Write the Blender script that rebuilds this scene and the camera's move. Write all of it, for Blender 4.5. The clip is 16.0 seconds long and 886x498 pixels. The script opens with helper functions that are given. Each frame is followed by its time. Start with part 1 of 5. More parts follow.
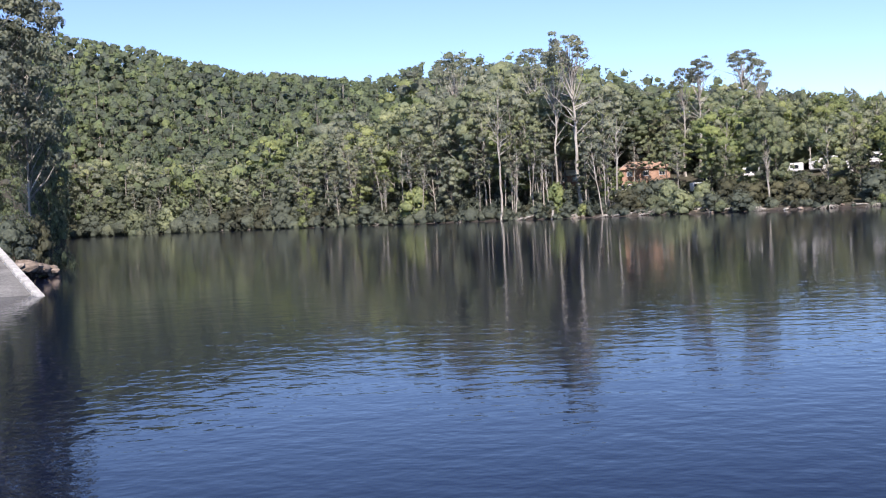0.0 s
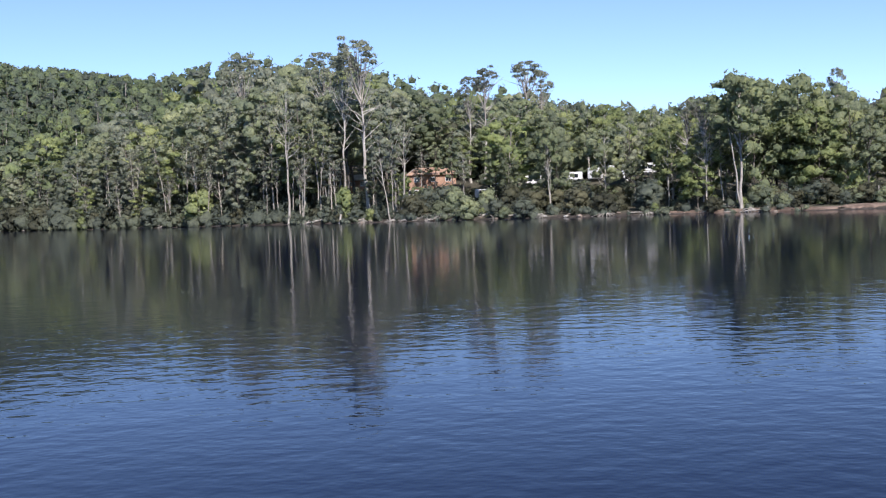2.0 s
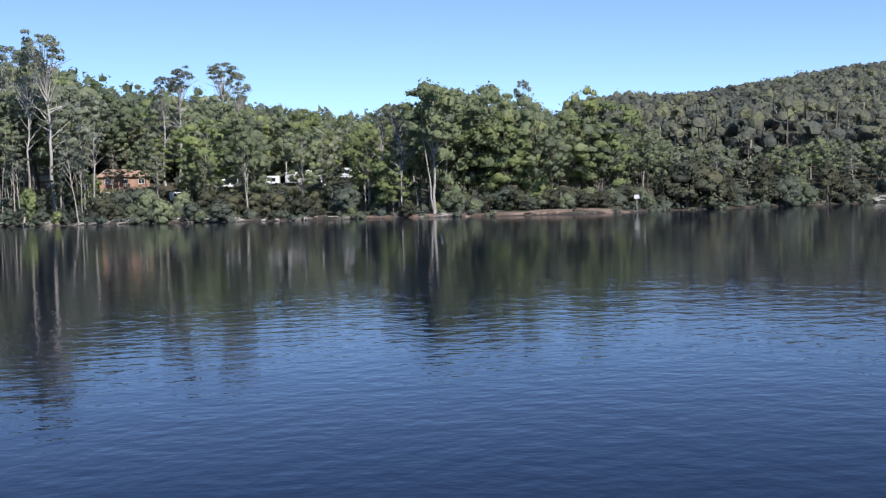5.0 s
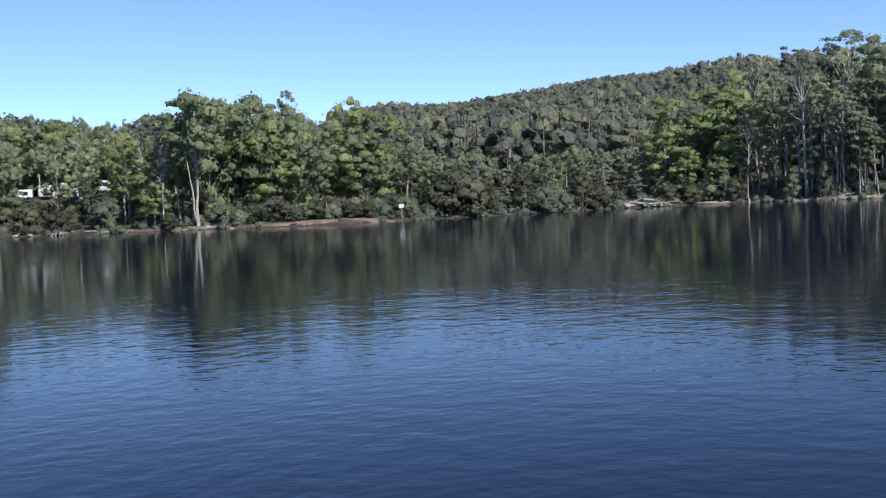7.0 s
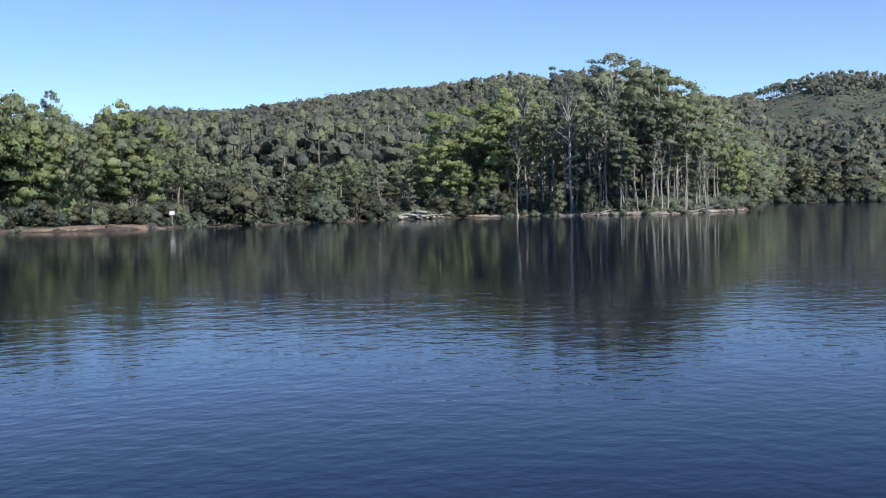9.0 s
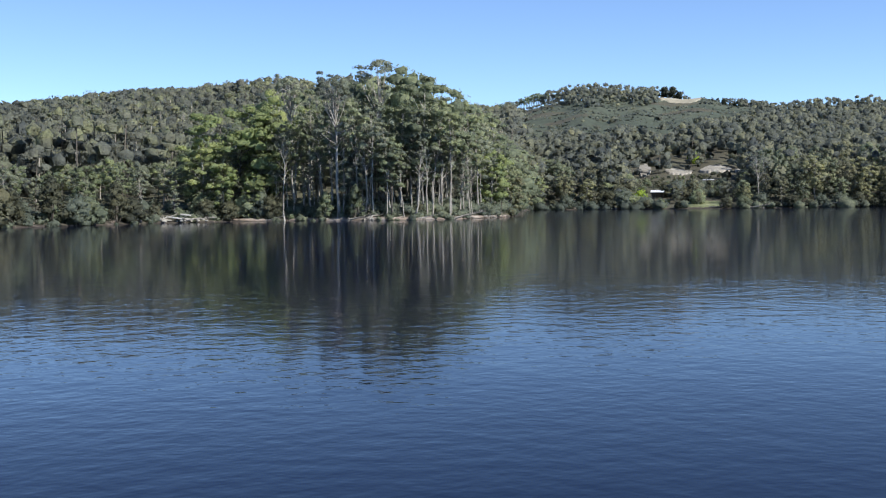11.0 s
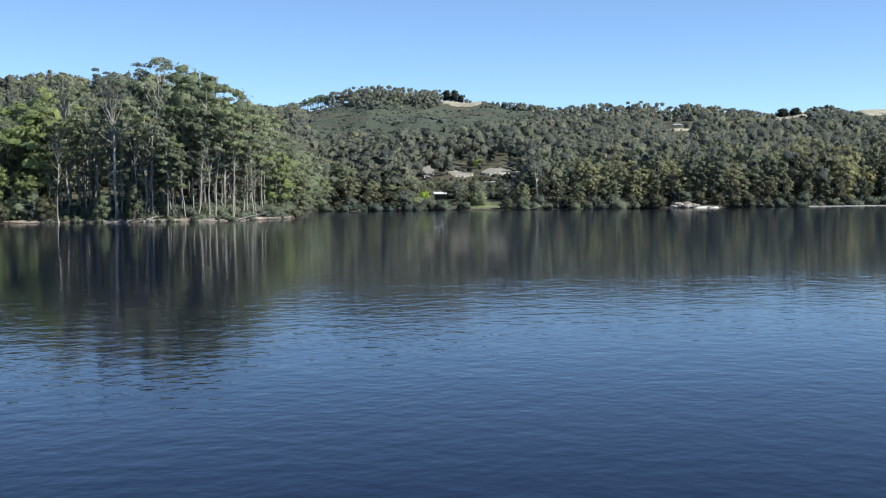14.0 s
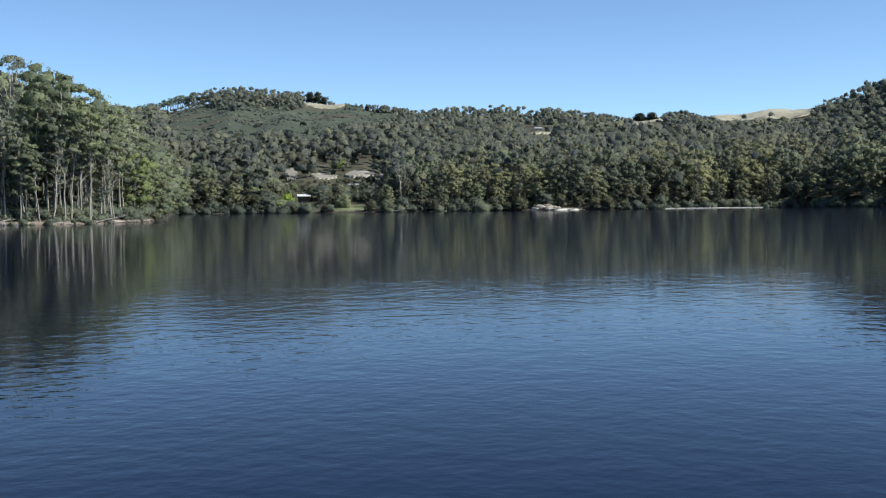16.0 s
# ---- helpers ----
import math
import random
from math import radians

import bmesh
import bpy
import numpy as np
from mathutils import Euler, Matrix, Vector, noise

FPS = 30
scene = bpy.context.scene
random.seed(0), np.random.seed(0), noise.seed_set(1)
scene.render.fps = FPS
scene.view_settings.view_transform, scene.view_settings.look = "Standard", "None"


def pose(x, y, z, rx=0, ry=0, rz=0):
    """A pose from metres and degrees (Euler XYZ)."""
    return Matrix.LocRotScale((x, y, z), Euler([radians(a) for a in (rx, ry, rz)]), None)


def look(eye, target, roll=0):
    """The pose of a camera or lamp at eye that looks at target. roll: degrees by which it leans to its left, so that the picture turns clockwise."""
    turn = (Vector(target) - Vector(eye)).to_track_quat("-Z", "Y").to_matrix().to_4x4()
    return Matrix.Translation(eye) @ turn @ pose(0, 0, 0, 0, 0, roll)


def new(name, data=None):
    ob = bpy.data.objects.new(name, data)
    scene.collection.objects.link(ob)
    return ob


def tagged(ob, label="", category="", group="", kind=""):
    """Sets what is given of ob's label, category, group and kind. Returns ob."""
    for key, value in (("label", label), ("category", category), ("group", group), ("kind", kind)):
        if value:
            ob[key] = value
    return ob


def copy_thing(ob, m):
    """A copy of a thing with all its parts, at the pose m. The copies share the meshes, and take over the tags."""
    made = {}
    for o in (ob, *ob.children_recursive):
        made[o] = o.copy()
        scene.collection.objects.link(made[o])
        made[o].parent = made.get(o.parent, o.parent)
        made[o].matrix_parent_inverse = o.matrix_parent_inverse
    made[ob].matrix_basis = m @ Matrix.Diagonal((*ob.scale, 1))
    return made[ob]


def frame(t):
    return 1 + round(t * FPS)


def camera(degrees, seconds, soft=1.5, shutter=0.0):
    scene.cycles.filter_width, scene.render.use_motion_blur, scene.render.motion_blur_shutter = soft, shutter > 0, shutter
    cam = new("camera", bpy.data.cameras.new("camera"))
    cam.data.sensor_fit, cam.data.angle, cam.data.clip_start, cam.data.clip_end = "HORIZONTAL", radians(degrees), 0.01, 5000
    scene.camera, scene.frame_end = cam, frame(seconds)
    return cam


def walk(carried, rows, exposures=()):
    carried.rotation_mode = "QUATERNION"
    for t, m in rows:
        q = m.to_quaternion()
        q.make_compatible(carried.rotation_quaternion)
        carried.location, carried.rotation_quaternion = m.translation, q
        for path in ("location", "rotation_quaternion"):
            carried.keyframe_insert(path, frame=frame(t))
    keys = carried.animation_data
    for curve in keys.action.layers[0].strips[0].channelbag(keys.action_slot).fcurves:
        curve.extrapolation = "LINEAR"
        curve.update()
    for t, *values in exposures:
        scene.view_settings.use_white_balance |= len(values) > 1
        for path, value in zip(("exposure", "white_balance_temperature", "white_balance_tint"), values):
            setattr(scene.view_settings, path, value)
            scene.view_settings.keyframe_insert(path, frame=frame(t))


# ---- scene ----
# ---- camera ----
cam = camera(40.0, 16.0, soft=1.18)
EYE = 3.0
# seconds, pitch, roll, heading
PATH = [
    (0.0, -1.85, 2.98, 12.24),
    (0.5, -1.91, 2.19, 9.76),
    (1.0, -1.95, 2.00, 7.17),
    (1.5, -2.01, 2.24, 4.77),
    (2.0, -2.10, 2.18, 2.27),
    (2.5, -2.16, 1.87, -0.01),
    (3.0, -2.22, 1.24, -2.31),
    (3.2, -2.26, 1.52, -3.20),
    (5.3, -2.34, 1.67, -13.73),
    (5.5, -2.31, 1.74, -15.02),
    (6.0, -2.28, 2.25, -17.79),
    (6.5, -2.29, 2.62, -20.21),
    (7.0, -2.30, 2.51, -22.89),
    (7.5, -2.30, 1.77, -25.33),
    (8.0, -2.27, 1.50, -28.08),
    (8.5, -2.22, 1.33, -30.67),
    (9.0, -2.17, 1.29, -33.48),
    (9.5, -2.15, 1.73, -36.08),
    (10.0, -2.18, 1.50, -38.86),
    (10.2, -2.19, 1.16, -39.86),
    (12.3, -2.20, 1.33, -50.26),
    (12.5, -2.23, 1.33, -50.57),
    (13.0, -2.16, 1.19, -51.19),
    (13.5, -2.18, 1.13, -52.41),
    (14.0, -2.19, 0.64, -54.52),
    (14.5, -2.21, 0.78, -56.15),
    (15.0, -2.19, 0.83, -57.81),
    (15.5, -2.18, 0.74, -59.35),
    (16.0, -2.15, 0.67, -60.91),
]

walk(cam, [(t, pose(0, 0, EYE, 90 + p, r, a)) for t, p, r, a in PATH], exposures=[(0.0, 0.7, 6500, 20), (1.0, 0.57, 6320, 19), (3.0, 0.41, 6250, 17), (6.0, 0.29, 6080, 13), (9.5, 0.41, 6200, 11), (13.0, 0.47, 6350, 7), (15.5, 0.3, 6380, 4), (16.0, 0.28, 6380, 4)])

# ---- sky and sun ----
SUN_AZ, SUN_EL = -163.0, 43.0
world = bpy.data.worlds.new("world")
scene.world = world
world.use_nodes = True
wn = world.node_tree
sky = wn.nodes.new("ShaderNodeTexSky")
sky.sky_type, sky.sun_disc = "NISHITA", False
sky.sun_elevation, sky.sun_rotation = radians(SUN_EL), radians(-SUN_AZ)
sky.altitude, sky.air_density, sky.dust_density, sky.ozone_density = 5000, 1.0, 0.2, 2.9
wn.links.new(sky.outputs[0], wn.nodes["Background"].inputs[0])
wn.nodes["Background"].inputs[1].default_value = 0.145
sun = new("sun", bpy.data.lights.new("sun", "SUN"))
sun.data.energy, sun.data.angle, sun.data.color = 5.0, radians(0.53), (1.0, 0.95, 0.87)


def polar(az, r, z=0.0):
    """A place by its bearing in degrees (positive to the left of +y) and distance from the viewpoint."""
    a = radians(az)
    return Vector((-math.sin(a) * r, math.cos(a) * r, z))


sun.matrix_basis = look(polar(SUN_AZ, 100, 100 * math.tan(radians(SUN_EL))), (0, 0, 0))


# ---- materials ----
def material(name, rough=0.9):
    m = bpy.data.materials.new(name)
    m.use_nodes = True
    b = m.node_tree.nodes["Principled BSDF"]
    b.inputs["Roughness"].default_value = rough
    b.inputs["Specular IOR Level"].default_value = 0.25
    return m, m.node_tree, b


def noise_node(nt, scale, detail=4.0, coord="Object", stretch=None, rough=0.55):
    tc = nt.nodes.new("ShaderNodeTexCoord")
    n = nt.nodes.new("ShaderNodeTexNoise")
    n.inputs["Scale"].default_value, n.inputs["Detail"].default_value = scale, detail
    n.inputs["Roughness"].default_value = rough
    if stretch:
        mp = nt.nodes.new("ShaderNodeMapping")
        mp.inputs["Scale"].default_value = stretch
        nt.links.new(tc.outputs[coord], mp.inputs[0])
        nt.links.new(mp.outputs[0], n.inputs["Vector"])
    else:
        nt.links.new(tc.outputs[coord], n.inputs["Vector"])
    return n.outputs[0]


def ramp(nt, source, stops):
    r = nt.nodes.new("ShaderNodeValToRGB")
    e = r.color_ramp.elements
    while len(e) < len(stops):
        e.new(0.5)
    for k, (p, c) in zip(e, stops):
        k.position, k.color = p, (*c, 1)
    nt.links.new(source, r.inputs[0])
    return r.outputs[0]


def mix(nt, a, b, factor=0.5, blend="MIX"):
    n = nt.nodes.new("ShaderNodeMix")
    n.data_type, n.blend_type = "RGBA", blend
    for sock, v in ((n.inputs[0], factor), (n.inputs[6], a), (n.inputs[7], b)):
        if hasattr(v, "links") or hasattr(v, "is_linked"):
            nt.links.new(v, sock)
        else:
            sock.default_value = v if isinstance(v, float) else (*v, 1)
    return n.outputs[2]


def bump(nt, b, source, distance, strength=1.0, under=None):
    n = nt.nodes.new("ShaderNodeBump")
    n.inputs["Distance"].default_value, n.inputs["Strength"].default_value = distance, strength
    nt.links.new(source, n.inputs["Height"])
    if under:
        nt.links.new(under, n.inputs["Normal"])
    nt.links.new(n.outputs[0], b.inputs["Normal"])
    return n.outputs[0]


def surface(name, dark, mid, light, scale, rough=0.9, fine=8.0, depth=0.02, stretch=None):
    """A mottled surface: broad stains, finer grain and relief."""
    m, nt, b = material(name, rough)
    broad = noise_node(nt, scale, 4, stretch=stretch)
    grain = noise_node(nt, scale * fine, 5, stretch=stretch)
    c = ramp(nt, broad, [(0.28, dark), (0.5, mid), (0.72, light)])
    g = ramp(nt, grain, [(0.3, (0.62, 0.62, 0.62)), (0.7, (1.2, 1.2, 1.2))])
    nt.links.new(mix(nt, c, g, 1.0, "MULTIPLY"), b.inputs["Base Color"])
    bump(nt, b, grain, depth)
    return m


def foliage(name, dark, mid, light, far=False):
    """Leaves: a tint of its own for each plant, patches within the crown, a shift from spray to spray and leafy relief; light passes through a little."""
    m, nt, b = material(name, 0.6)
    info = nt.nodes.new("ShaderNodeObjectInfo")
    geo = nt.nodes.new("ShaderNodeNewGeometry")
    patch = noise_node(nt, 0.1 if far else 0.22, 1.5)
    own = ramp(nt, patch if far else info.outputs["Random"], [(0.34 if far else 0.0, dark), (0.5, mid), (0.66 if far else 1.0, light)])
    patchy = ramp(nt, noise_node(nt, 0.024, 3) if far else patch, [(0.3, (0.8, 0.83, 0.86)), (0.7, (1.2, 1.16, 1.02))])
    leaf = ramp(nt, geo.outputs["Random Per Island"], [(0.0, (0.92, 0.94, 0.98)), (0.5, (1.08, 1.08, 1.08)), (1.0, (1.26, 1.22, 1.14))])
    tufts = noise_node(nt, 1.5 if far else 2.6, 3.0, rough=0.65)
    grain = ramp(nt, tufts, [(0.32, (0.72, 0.74, 0.76)), (0.5, (1.03, 1.03, 1.03)), (0.68, (1.36, 1.34, 1.26))])
    c = mix(nt, mix(nt, mix(nt, own, patchy, 1.0, "MULTIPLY"), leaf, 1.0, "MULTIPLY"), grain, 1.0, "MULTIPLY")
    nt.links.new(c, b.inputs["Base Color"])
    b.inputs["Specular IOR Level"].default_value = 0.3
    bump(nt, b, tufts, 0.5 if far else 0.28)
    t = nt.nodes.new("ShaderNodeBsdfTranslucent")
    nt.links.new(c, t.inputs[0])
    s = nt.nodes.new("ShaderNodeMixShader")
    s.inputs[0].default_value = 0.56
    nt.links.new(b.outputs[0], s.inputs[1])
    nt.links.new(t.outputs[0], s.inputs[2])
    nt.links.new(s.outputs[0], nt.nodes["Material Output"].inputs[0])
    return m


LEAF_OLIVE = foliage("olive_leaves", (0.18, 0.208, 0.143), (0.261, 0.302, 0.198), (0.345, 0.381, 0.243))
LEAF_BRIGHT = foliage("yellow_green_leaves", (0.224, 0.266, 0.134), (0.28, 0.336, 0.159), (0.348, 0.389, 0.194))
LEAF_DARK = foliage("dark_green_leaves", (0.173, 0.209, 0.134), (0.253, 0.297, 0.181), (0.344, 0.389, 0.218))
LEAF_GREY = foliage("grey_green_leaves", (0.198, 0.22, 0.182), (0.271, 0.302, 0.24), (0.345, 0.373, 0.287))
# far shore: air haze painted in as a dimmer, bluer green
LEAF_SHORE_HAZE = foliage("hazed_shore_leaves", (0.145, 0.167, 0.133), (0.208, 0.238, 0.179), (0.277, 0.31, 0.21))
LEAF_DULL = foliage("dull_olive_leaves", (0.181, 0.185, 0.135), (0.261, 0.269, 0.182), (0.348, 0.354, 0.215))
LEAF_LIME = foliage("lime_leaves", (0.25, 0.33, 0.05), (0.3, 0.4, 0.06), (0.34, 0.44, 0.08))
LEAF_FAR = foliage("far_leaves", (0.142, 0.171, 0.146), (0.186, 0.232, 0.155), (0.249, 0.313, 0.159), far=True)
# haze is put into these two: greyer leaves on the rounded hill, bluer beyond
LEAF_ROUND_HAZE = foliage("hazed_round_hill_leaves", (0.152, 0.166, 0.155), (0.204, 0.216, 0.183), (0.266, 0.287, 0.19), far=True)
LEAF_HILL_HAZE = foliage("hazed_far_hill_leaves", (0.134, 0.152, 0.152), (0.189, 0.206, 0.179), (0.261, 0.271, 0.197), far=True)
LEAF_DEEP = foliage("deep_olive_leaves", (0.0814, 0.0874, 0.0649), (0.116, 0.123, 0.0861), (0.162, 0.164, 0.111))
LEAF_CYPRESS = foliage("cypress_leaves", (0.026, 0.034, 0.026), (0.036, 0.046, 0.034), (0.048, 0.06, 0.042))
LEAF_SCRUB = foliage("scrub_leaves", (0.123, 0.147, 0.125), (0.163, 0.19, 0.153), (0.208, 0.237, 0.174), far=True)
BARK_PALE = surface("pale_gum_bark", (0.2, 0.18, 0.155), (0.42, 0.39, 0.34), (0.6, 0.57, 0.51), 0.7, 0.8, 6, 0.02, (1, 1, 0.25))
BARK_DARK = surface("dark_bark", (0.08, 0.07, 0.06), (0.15, 0.135, 0.115), (0.24, 0.215, 0.185), 0.8, 0.95, 6, 0.04, (1, 1, 0.25))
BARK_GREY = surface("weathered_grey_wood", (0.16, 0.145, 0.125), (0.28, 0.26, 0.225), (0.42, 0.39, 0.35), 1.2, 0.9, 6, 0.02, (1, 1, 0.3))
CONCRETE = surface("weathered_concrete", (0.13, 0.128, 0.12), (0.19, 0.187, 0.176), (0.25, 0.245, 0.23), 0.5, 0.85, 14, 0.006)
KERB = surface("pale_kerb_concrete", (0.36, 0.35, 0.32), (0.48, 0.47, 0.44), (0.56, 0.55, 0.52), 0.9, 0.8, 10, 0.006)
ROCK = surface("brown_rock", (0.14, 0.11, 0.085), (0.26, 0.21, 0.17), (0.4, 0.35, 0.3), 0.6, 0.9, 7, 0.05)
PALE_ROCK = surface("pale_rock", (0.28, 0.26, 0.225), (0.42, 0.395, 0.345), (0.55, 0.53, 0.48), 0.35, 0.9, 8, 0.05)
SAND = surface("white_sand", (0.5, 0.48, 0.43), (0.62, 0.6, 0.55), (0.72, 0.7, 0.65), 0.2, 0.95, 10, 0.01)
SOIL = surface("ochre_soil", (0.1, 0.072, 0.056), (0.165, 0.118, 0.09), (0.24, 0.18, 0.14), 0.12, 0.95, 9, 0.02)
STRAW = surface("dry_grass", (0.29, 0.26, 0.19), (0.37, 0.34, 0.255), (0.45, 0.42, 0.33), 0.02, 0.95, 12, 0.05)
GREEN_FIELD = surface("scrubby_green_slope", (0.052, 0.064, 0.045), (0.076, 0.09, 0.062), (0.105, 0.115, 0.078), 0.015, 0.95, 14, 0.1)
TERRACE = surface("bare_pale_earth", (0.22, 0.2, 0.165), (0.32, 0.295, 0.25), (0.42, 0.4, 0.35), 0.25, 0.95, 10, 0.05)
LAWN = surface("rough_lawn", (0.13, 0.15, 0.075), (0.18, 0.2, 0.1), (0.25, 0.26, 0.15), 0.2, 0.95, 12, 0.05)
WHITE_PAINT = surface("white_painted_metal", (0.68, 0.68, 0.67), (0.78, 0.78, 0.77), (0.83, 0.83, 0.82), 0.4, 0.45, 8, 0.001)
CREAM_WALL = surface("cream_cladding", (0.5, 0.45, 0.36), (0.6, 0.55, 0.45), (0.66, 0.61, 0.52), 0.3, 0.7, 8, 0.003)
BRICK_RED = surface("red_brick_wall", (0.3, 0.18, 0.125), (0.4, 0.245, 0.17), (0.47, 0.31, 0.225), 0.5, 0.85, 12, 0.006)
ROOF_RED = surface("terracotta_roof", (0.34, 0.215, 0.155), (0.42, 0.275, 0.2), (0.48, 0.34, 0.26), 0.4, 0.8, 10, 0.01)
ROOF_GREY = surface("grey_roof_sheet", (0.3, 0.3, 0.3), (0.42, 0.42, 0.42), (0.52, 0.52, 0.52), 0.3, 0.55, 8, 0.003)
DARK_GLASS, _nt, _b = material("dark_window_glass", 0.08)
_b.inputs["Base Color"].default_value, _b.inputs["Specular IOR Level"].default_value = (0.02, 0.025, 0.03, 1), 0.5
DARK_METAL = surface("dark_painted_metal", (0.03, 0.03, 0.03), (0.045, 0.045, 0.045), (0.06, 0.06, 0.06), 1, 0.5, 8, 0.001)


def ground_material():
    """Forest floor, with bare reddish soil where the lake's edge has washed the bank, darkened for the undercut's
    shade.
    """
    m, nt, b = material("forest_floor", 0.95)
    broad = noise_node(nt, 0.05, 4)
    grain = noise_node(nt, 1.1, 6)
    litter = ramp(nt, broad, [(0.3, (0.062, 0.058, 0.041)), (0.5, (0.088, 0.081, 0.056)), (0.7, (0.1, 0.1, 0.062))])
    # soil tones hold the shade of an undercut bank that isn't modelled
    soil = ramp(nt, grain, [(0.3, (0.03, 0.026, 0.021)), (0.56, (0.06, 0.05, 0.041)), (0.75, (0.2, 0.17, 0.14))])
    geo = nt.nodes.new("ShaderNodeNewGeometry")
    sep = nt.nodes.new("ShaderNodeSeparateXYZ")
    nt.links.new(geo.outputs["Position"], sep.inputs[0])
    add = nt.nodes.new("ShaderNodeMath")
    add.operation = "MULTIPLY_ADD"
    nt.links.new(noise_node(nt, 0.25, 3), add.inputs[0])
    add.inputs[1].default_value = 1.6
    nt.links.new(sep.outputs[2], add.inputs[2])
    edge = ramp(nt, add.outputs[0], [(0.55, (1, 1, 1)), (0.95, (0, 0, 0))])
    edge_scale = nt.nodes.new("ShaderNodeMath")
    edge_scale.operation = "MULTIPLY"
    edge_scale.inputs[1].default_value = 0.6
    nt.links.new(add.outputs[0], edge_scale.inputs[0])
    nt.links.new(edge_scale.outputs[0], edge.node.inputs[0])
    g = ramp(nt, grain, [(0.3, (0.65, 0.65, 0.65)), (0.7, (1.2, 1.2, 1.2))])
    nt.links.new(mix(nt, mix(nt, litter, g, 1.0, "MULTIPLY"), soil, edge), b.inputs["Base Color"])
    bump(nt, b, grain, 0.12)
    return m


def water_material():
    """Still, tannin-dark lake water, mirrored sky blue added to its colour: five sizes of ripple, stirred more in some
    drifts than in others.
    """
    m, nt, b = material("lake_water", 0.03)
    # deep blue of the reflected sky, put into body colour and specular tint
    b.inputs["Base Color"].default_value = (0.0, 0.0032, 0.0185, 1)
    b.inputs["IOR"].default_value, b.inputs["Specular IOR Level"].default_value = 1.16, 0.5
    b.inputs["Specular Tint"].default_value = (0.15, 0.5, 1.0, 1)
    patches = ramp(nt, noise_node(nt, 0.03, 2, stretch=(1, 1, 1)), [(0.35, (0.6, 0.6, 0.6)), (0.65, (1, 1, 1))])
    # the breeze ruffles the open middle of the lake; the lee of the far shores lies glassy
    place = nt.nodes.new("ShaderNodeNewGeometry")
    reach = nt.nodes.new("ShaderNodeVectorMath")
    reach.operation = "LENGTH"
    nt.links.new(place.outputs["Position"], reach.inputs[0])
    span = nt.nodes.new("ShaderNodeMath")
    span.operation = "MULTIPLY"
    span.inputs[1].default_value = 0.01
    nt.links.new(reach.outputs["Value"], span.inputs[0])
    lee = ramp(nt, span.outputs[0], [(0.2, (1, 1, 1)), (0.3, (1, 1, 1)), (0.42, (0.72, 0.72, 0.72)), (0.6, (0.34, 0.34, 0.34)), (1.0, (0.15, 0.15, 0.15))])
    # ripples finer than the eye tells apart spread the mirror image of the far shore
    nt.links.new(ramp(nt, span.outputs[0], [(0.2, (0.02, 0.02, 0.02)), (0.5, (0.055, 0.055, 0.055)), (1.0, (0.075, 0.075, 0.075))]), b.inputs["Roughness"])
    drift = mix(nt, patches, lee, 1.0, "MULTIPLY")
    # longer wavelets run where the breeze dies out
    swell = mix(nt, patches, ramp(nt, span.outputs[0], [(0.12, (0.45, 0.45, 0.45)), (0.24, (1, 1, 1)), (0.5, (0.85, 0.85, 0.85)), (0.7, (0.35, 0.35, 0.35)), (1.0, (0.12, 0.12, 0.12))]), 1.0, "MULTIPLY")
    n = None
    for scale, depth, stir in ((0.36, 0.008, swell), (0.9, 0.0125, swell), (2.0, 0.0105, drift), (4.6, 0.0046, drift), (9.0, 0.0018, drift)):
        k = nt.nodes.new("ShaderNodeMath")
        k.operation = "MULTIPLY"
        nt.links.new(noise_node(nt, scale, 1, rough=0.35), k.inputs[0])
        nt.links.new(stir, k.inputs[1])
        n = bump(nt, b, k.outputs[0], depth, 1.0, n)
    # brown peat stain; the dimmer, browner look of mirrored trees is mixed in with it
    stain = nt.nodes.new("ShaderNodeBsdfDiffuse")
    stain.inputs[0].default_value = (0.014, 0.012, 0.009, 1)
    both = nt.nodes.new("ShaderNodeMixShader")
    both.inputs[0].default_value = 0.1
    nt.links.new(b.outputs[0], both.inputs[1])
    nt.links.new(stain.outputs[0], both.inputs[2])
    nt.links.new(both.outputs[0], nt.nodes["Material Output"].inputs[0])
    return m


GROUND = ground_material()
WATER = water_material()


# ---- mesh helpers ----
def part(name, bm, mat, parent=None, label=""):
    """Links a bmesh (or a ready mesh) as one mesh object, under parent where one is given."""
    if isinstance(bm, bmesh.types.BMesh):
        me = bpy.data.meshes.new(name)
        bm.to_mesh(me)
        bm.free()
    else:
        me = bm
    if not me.materials:
        me.materials.append(mat)
    ob = new(name, me)
    if parent:
        ob.parent = parent
    return tagged(ob, label)


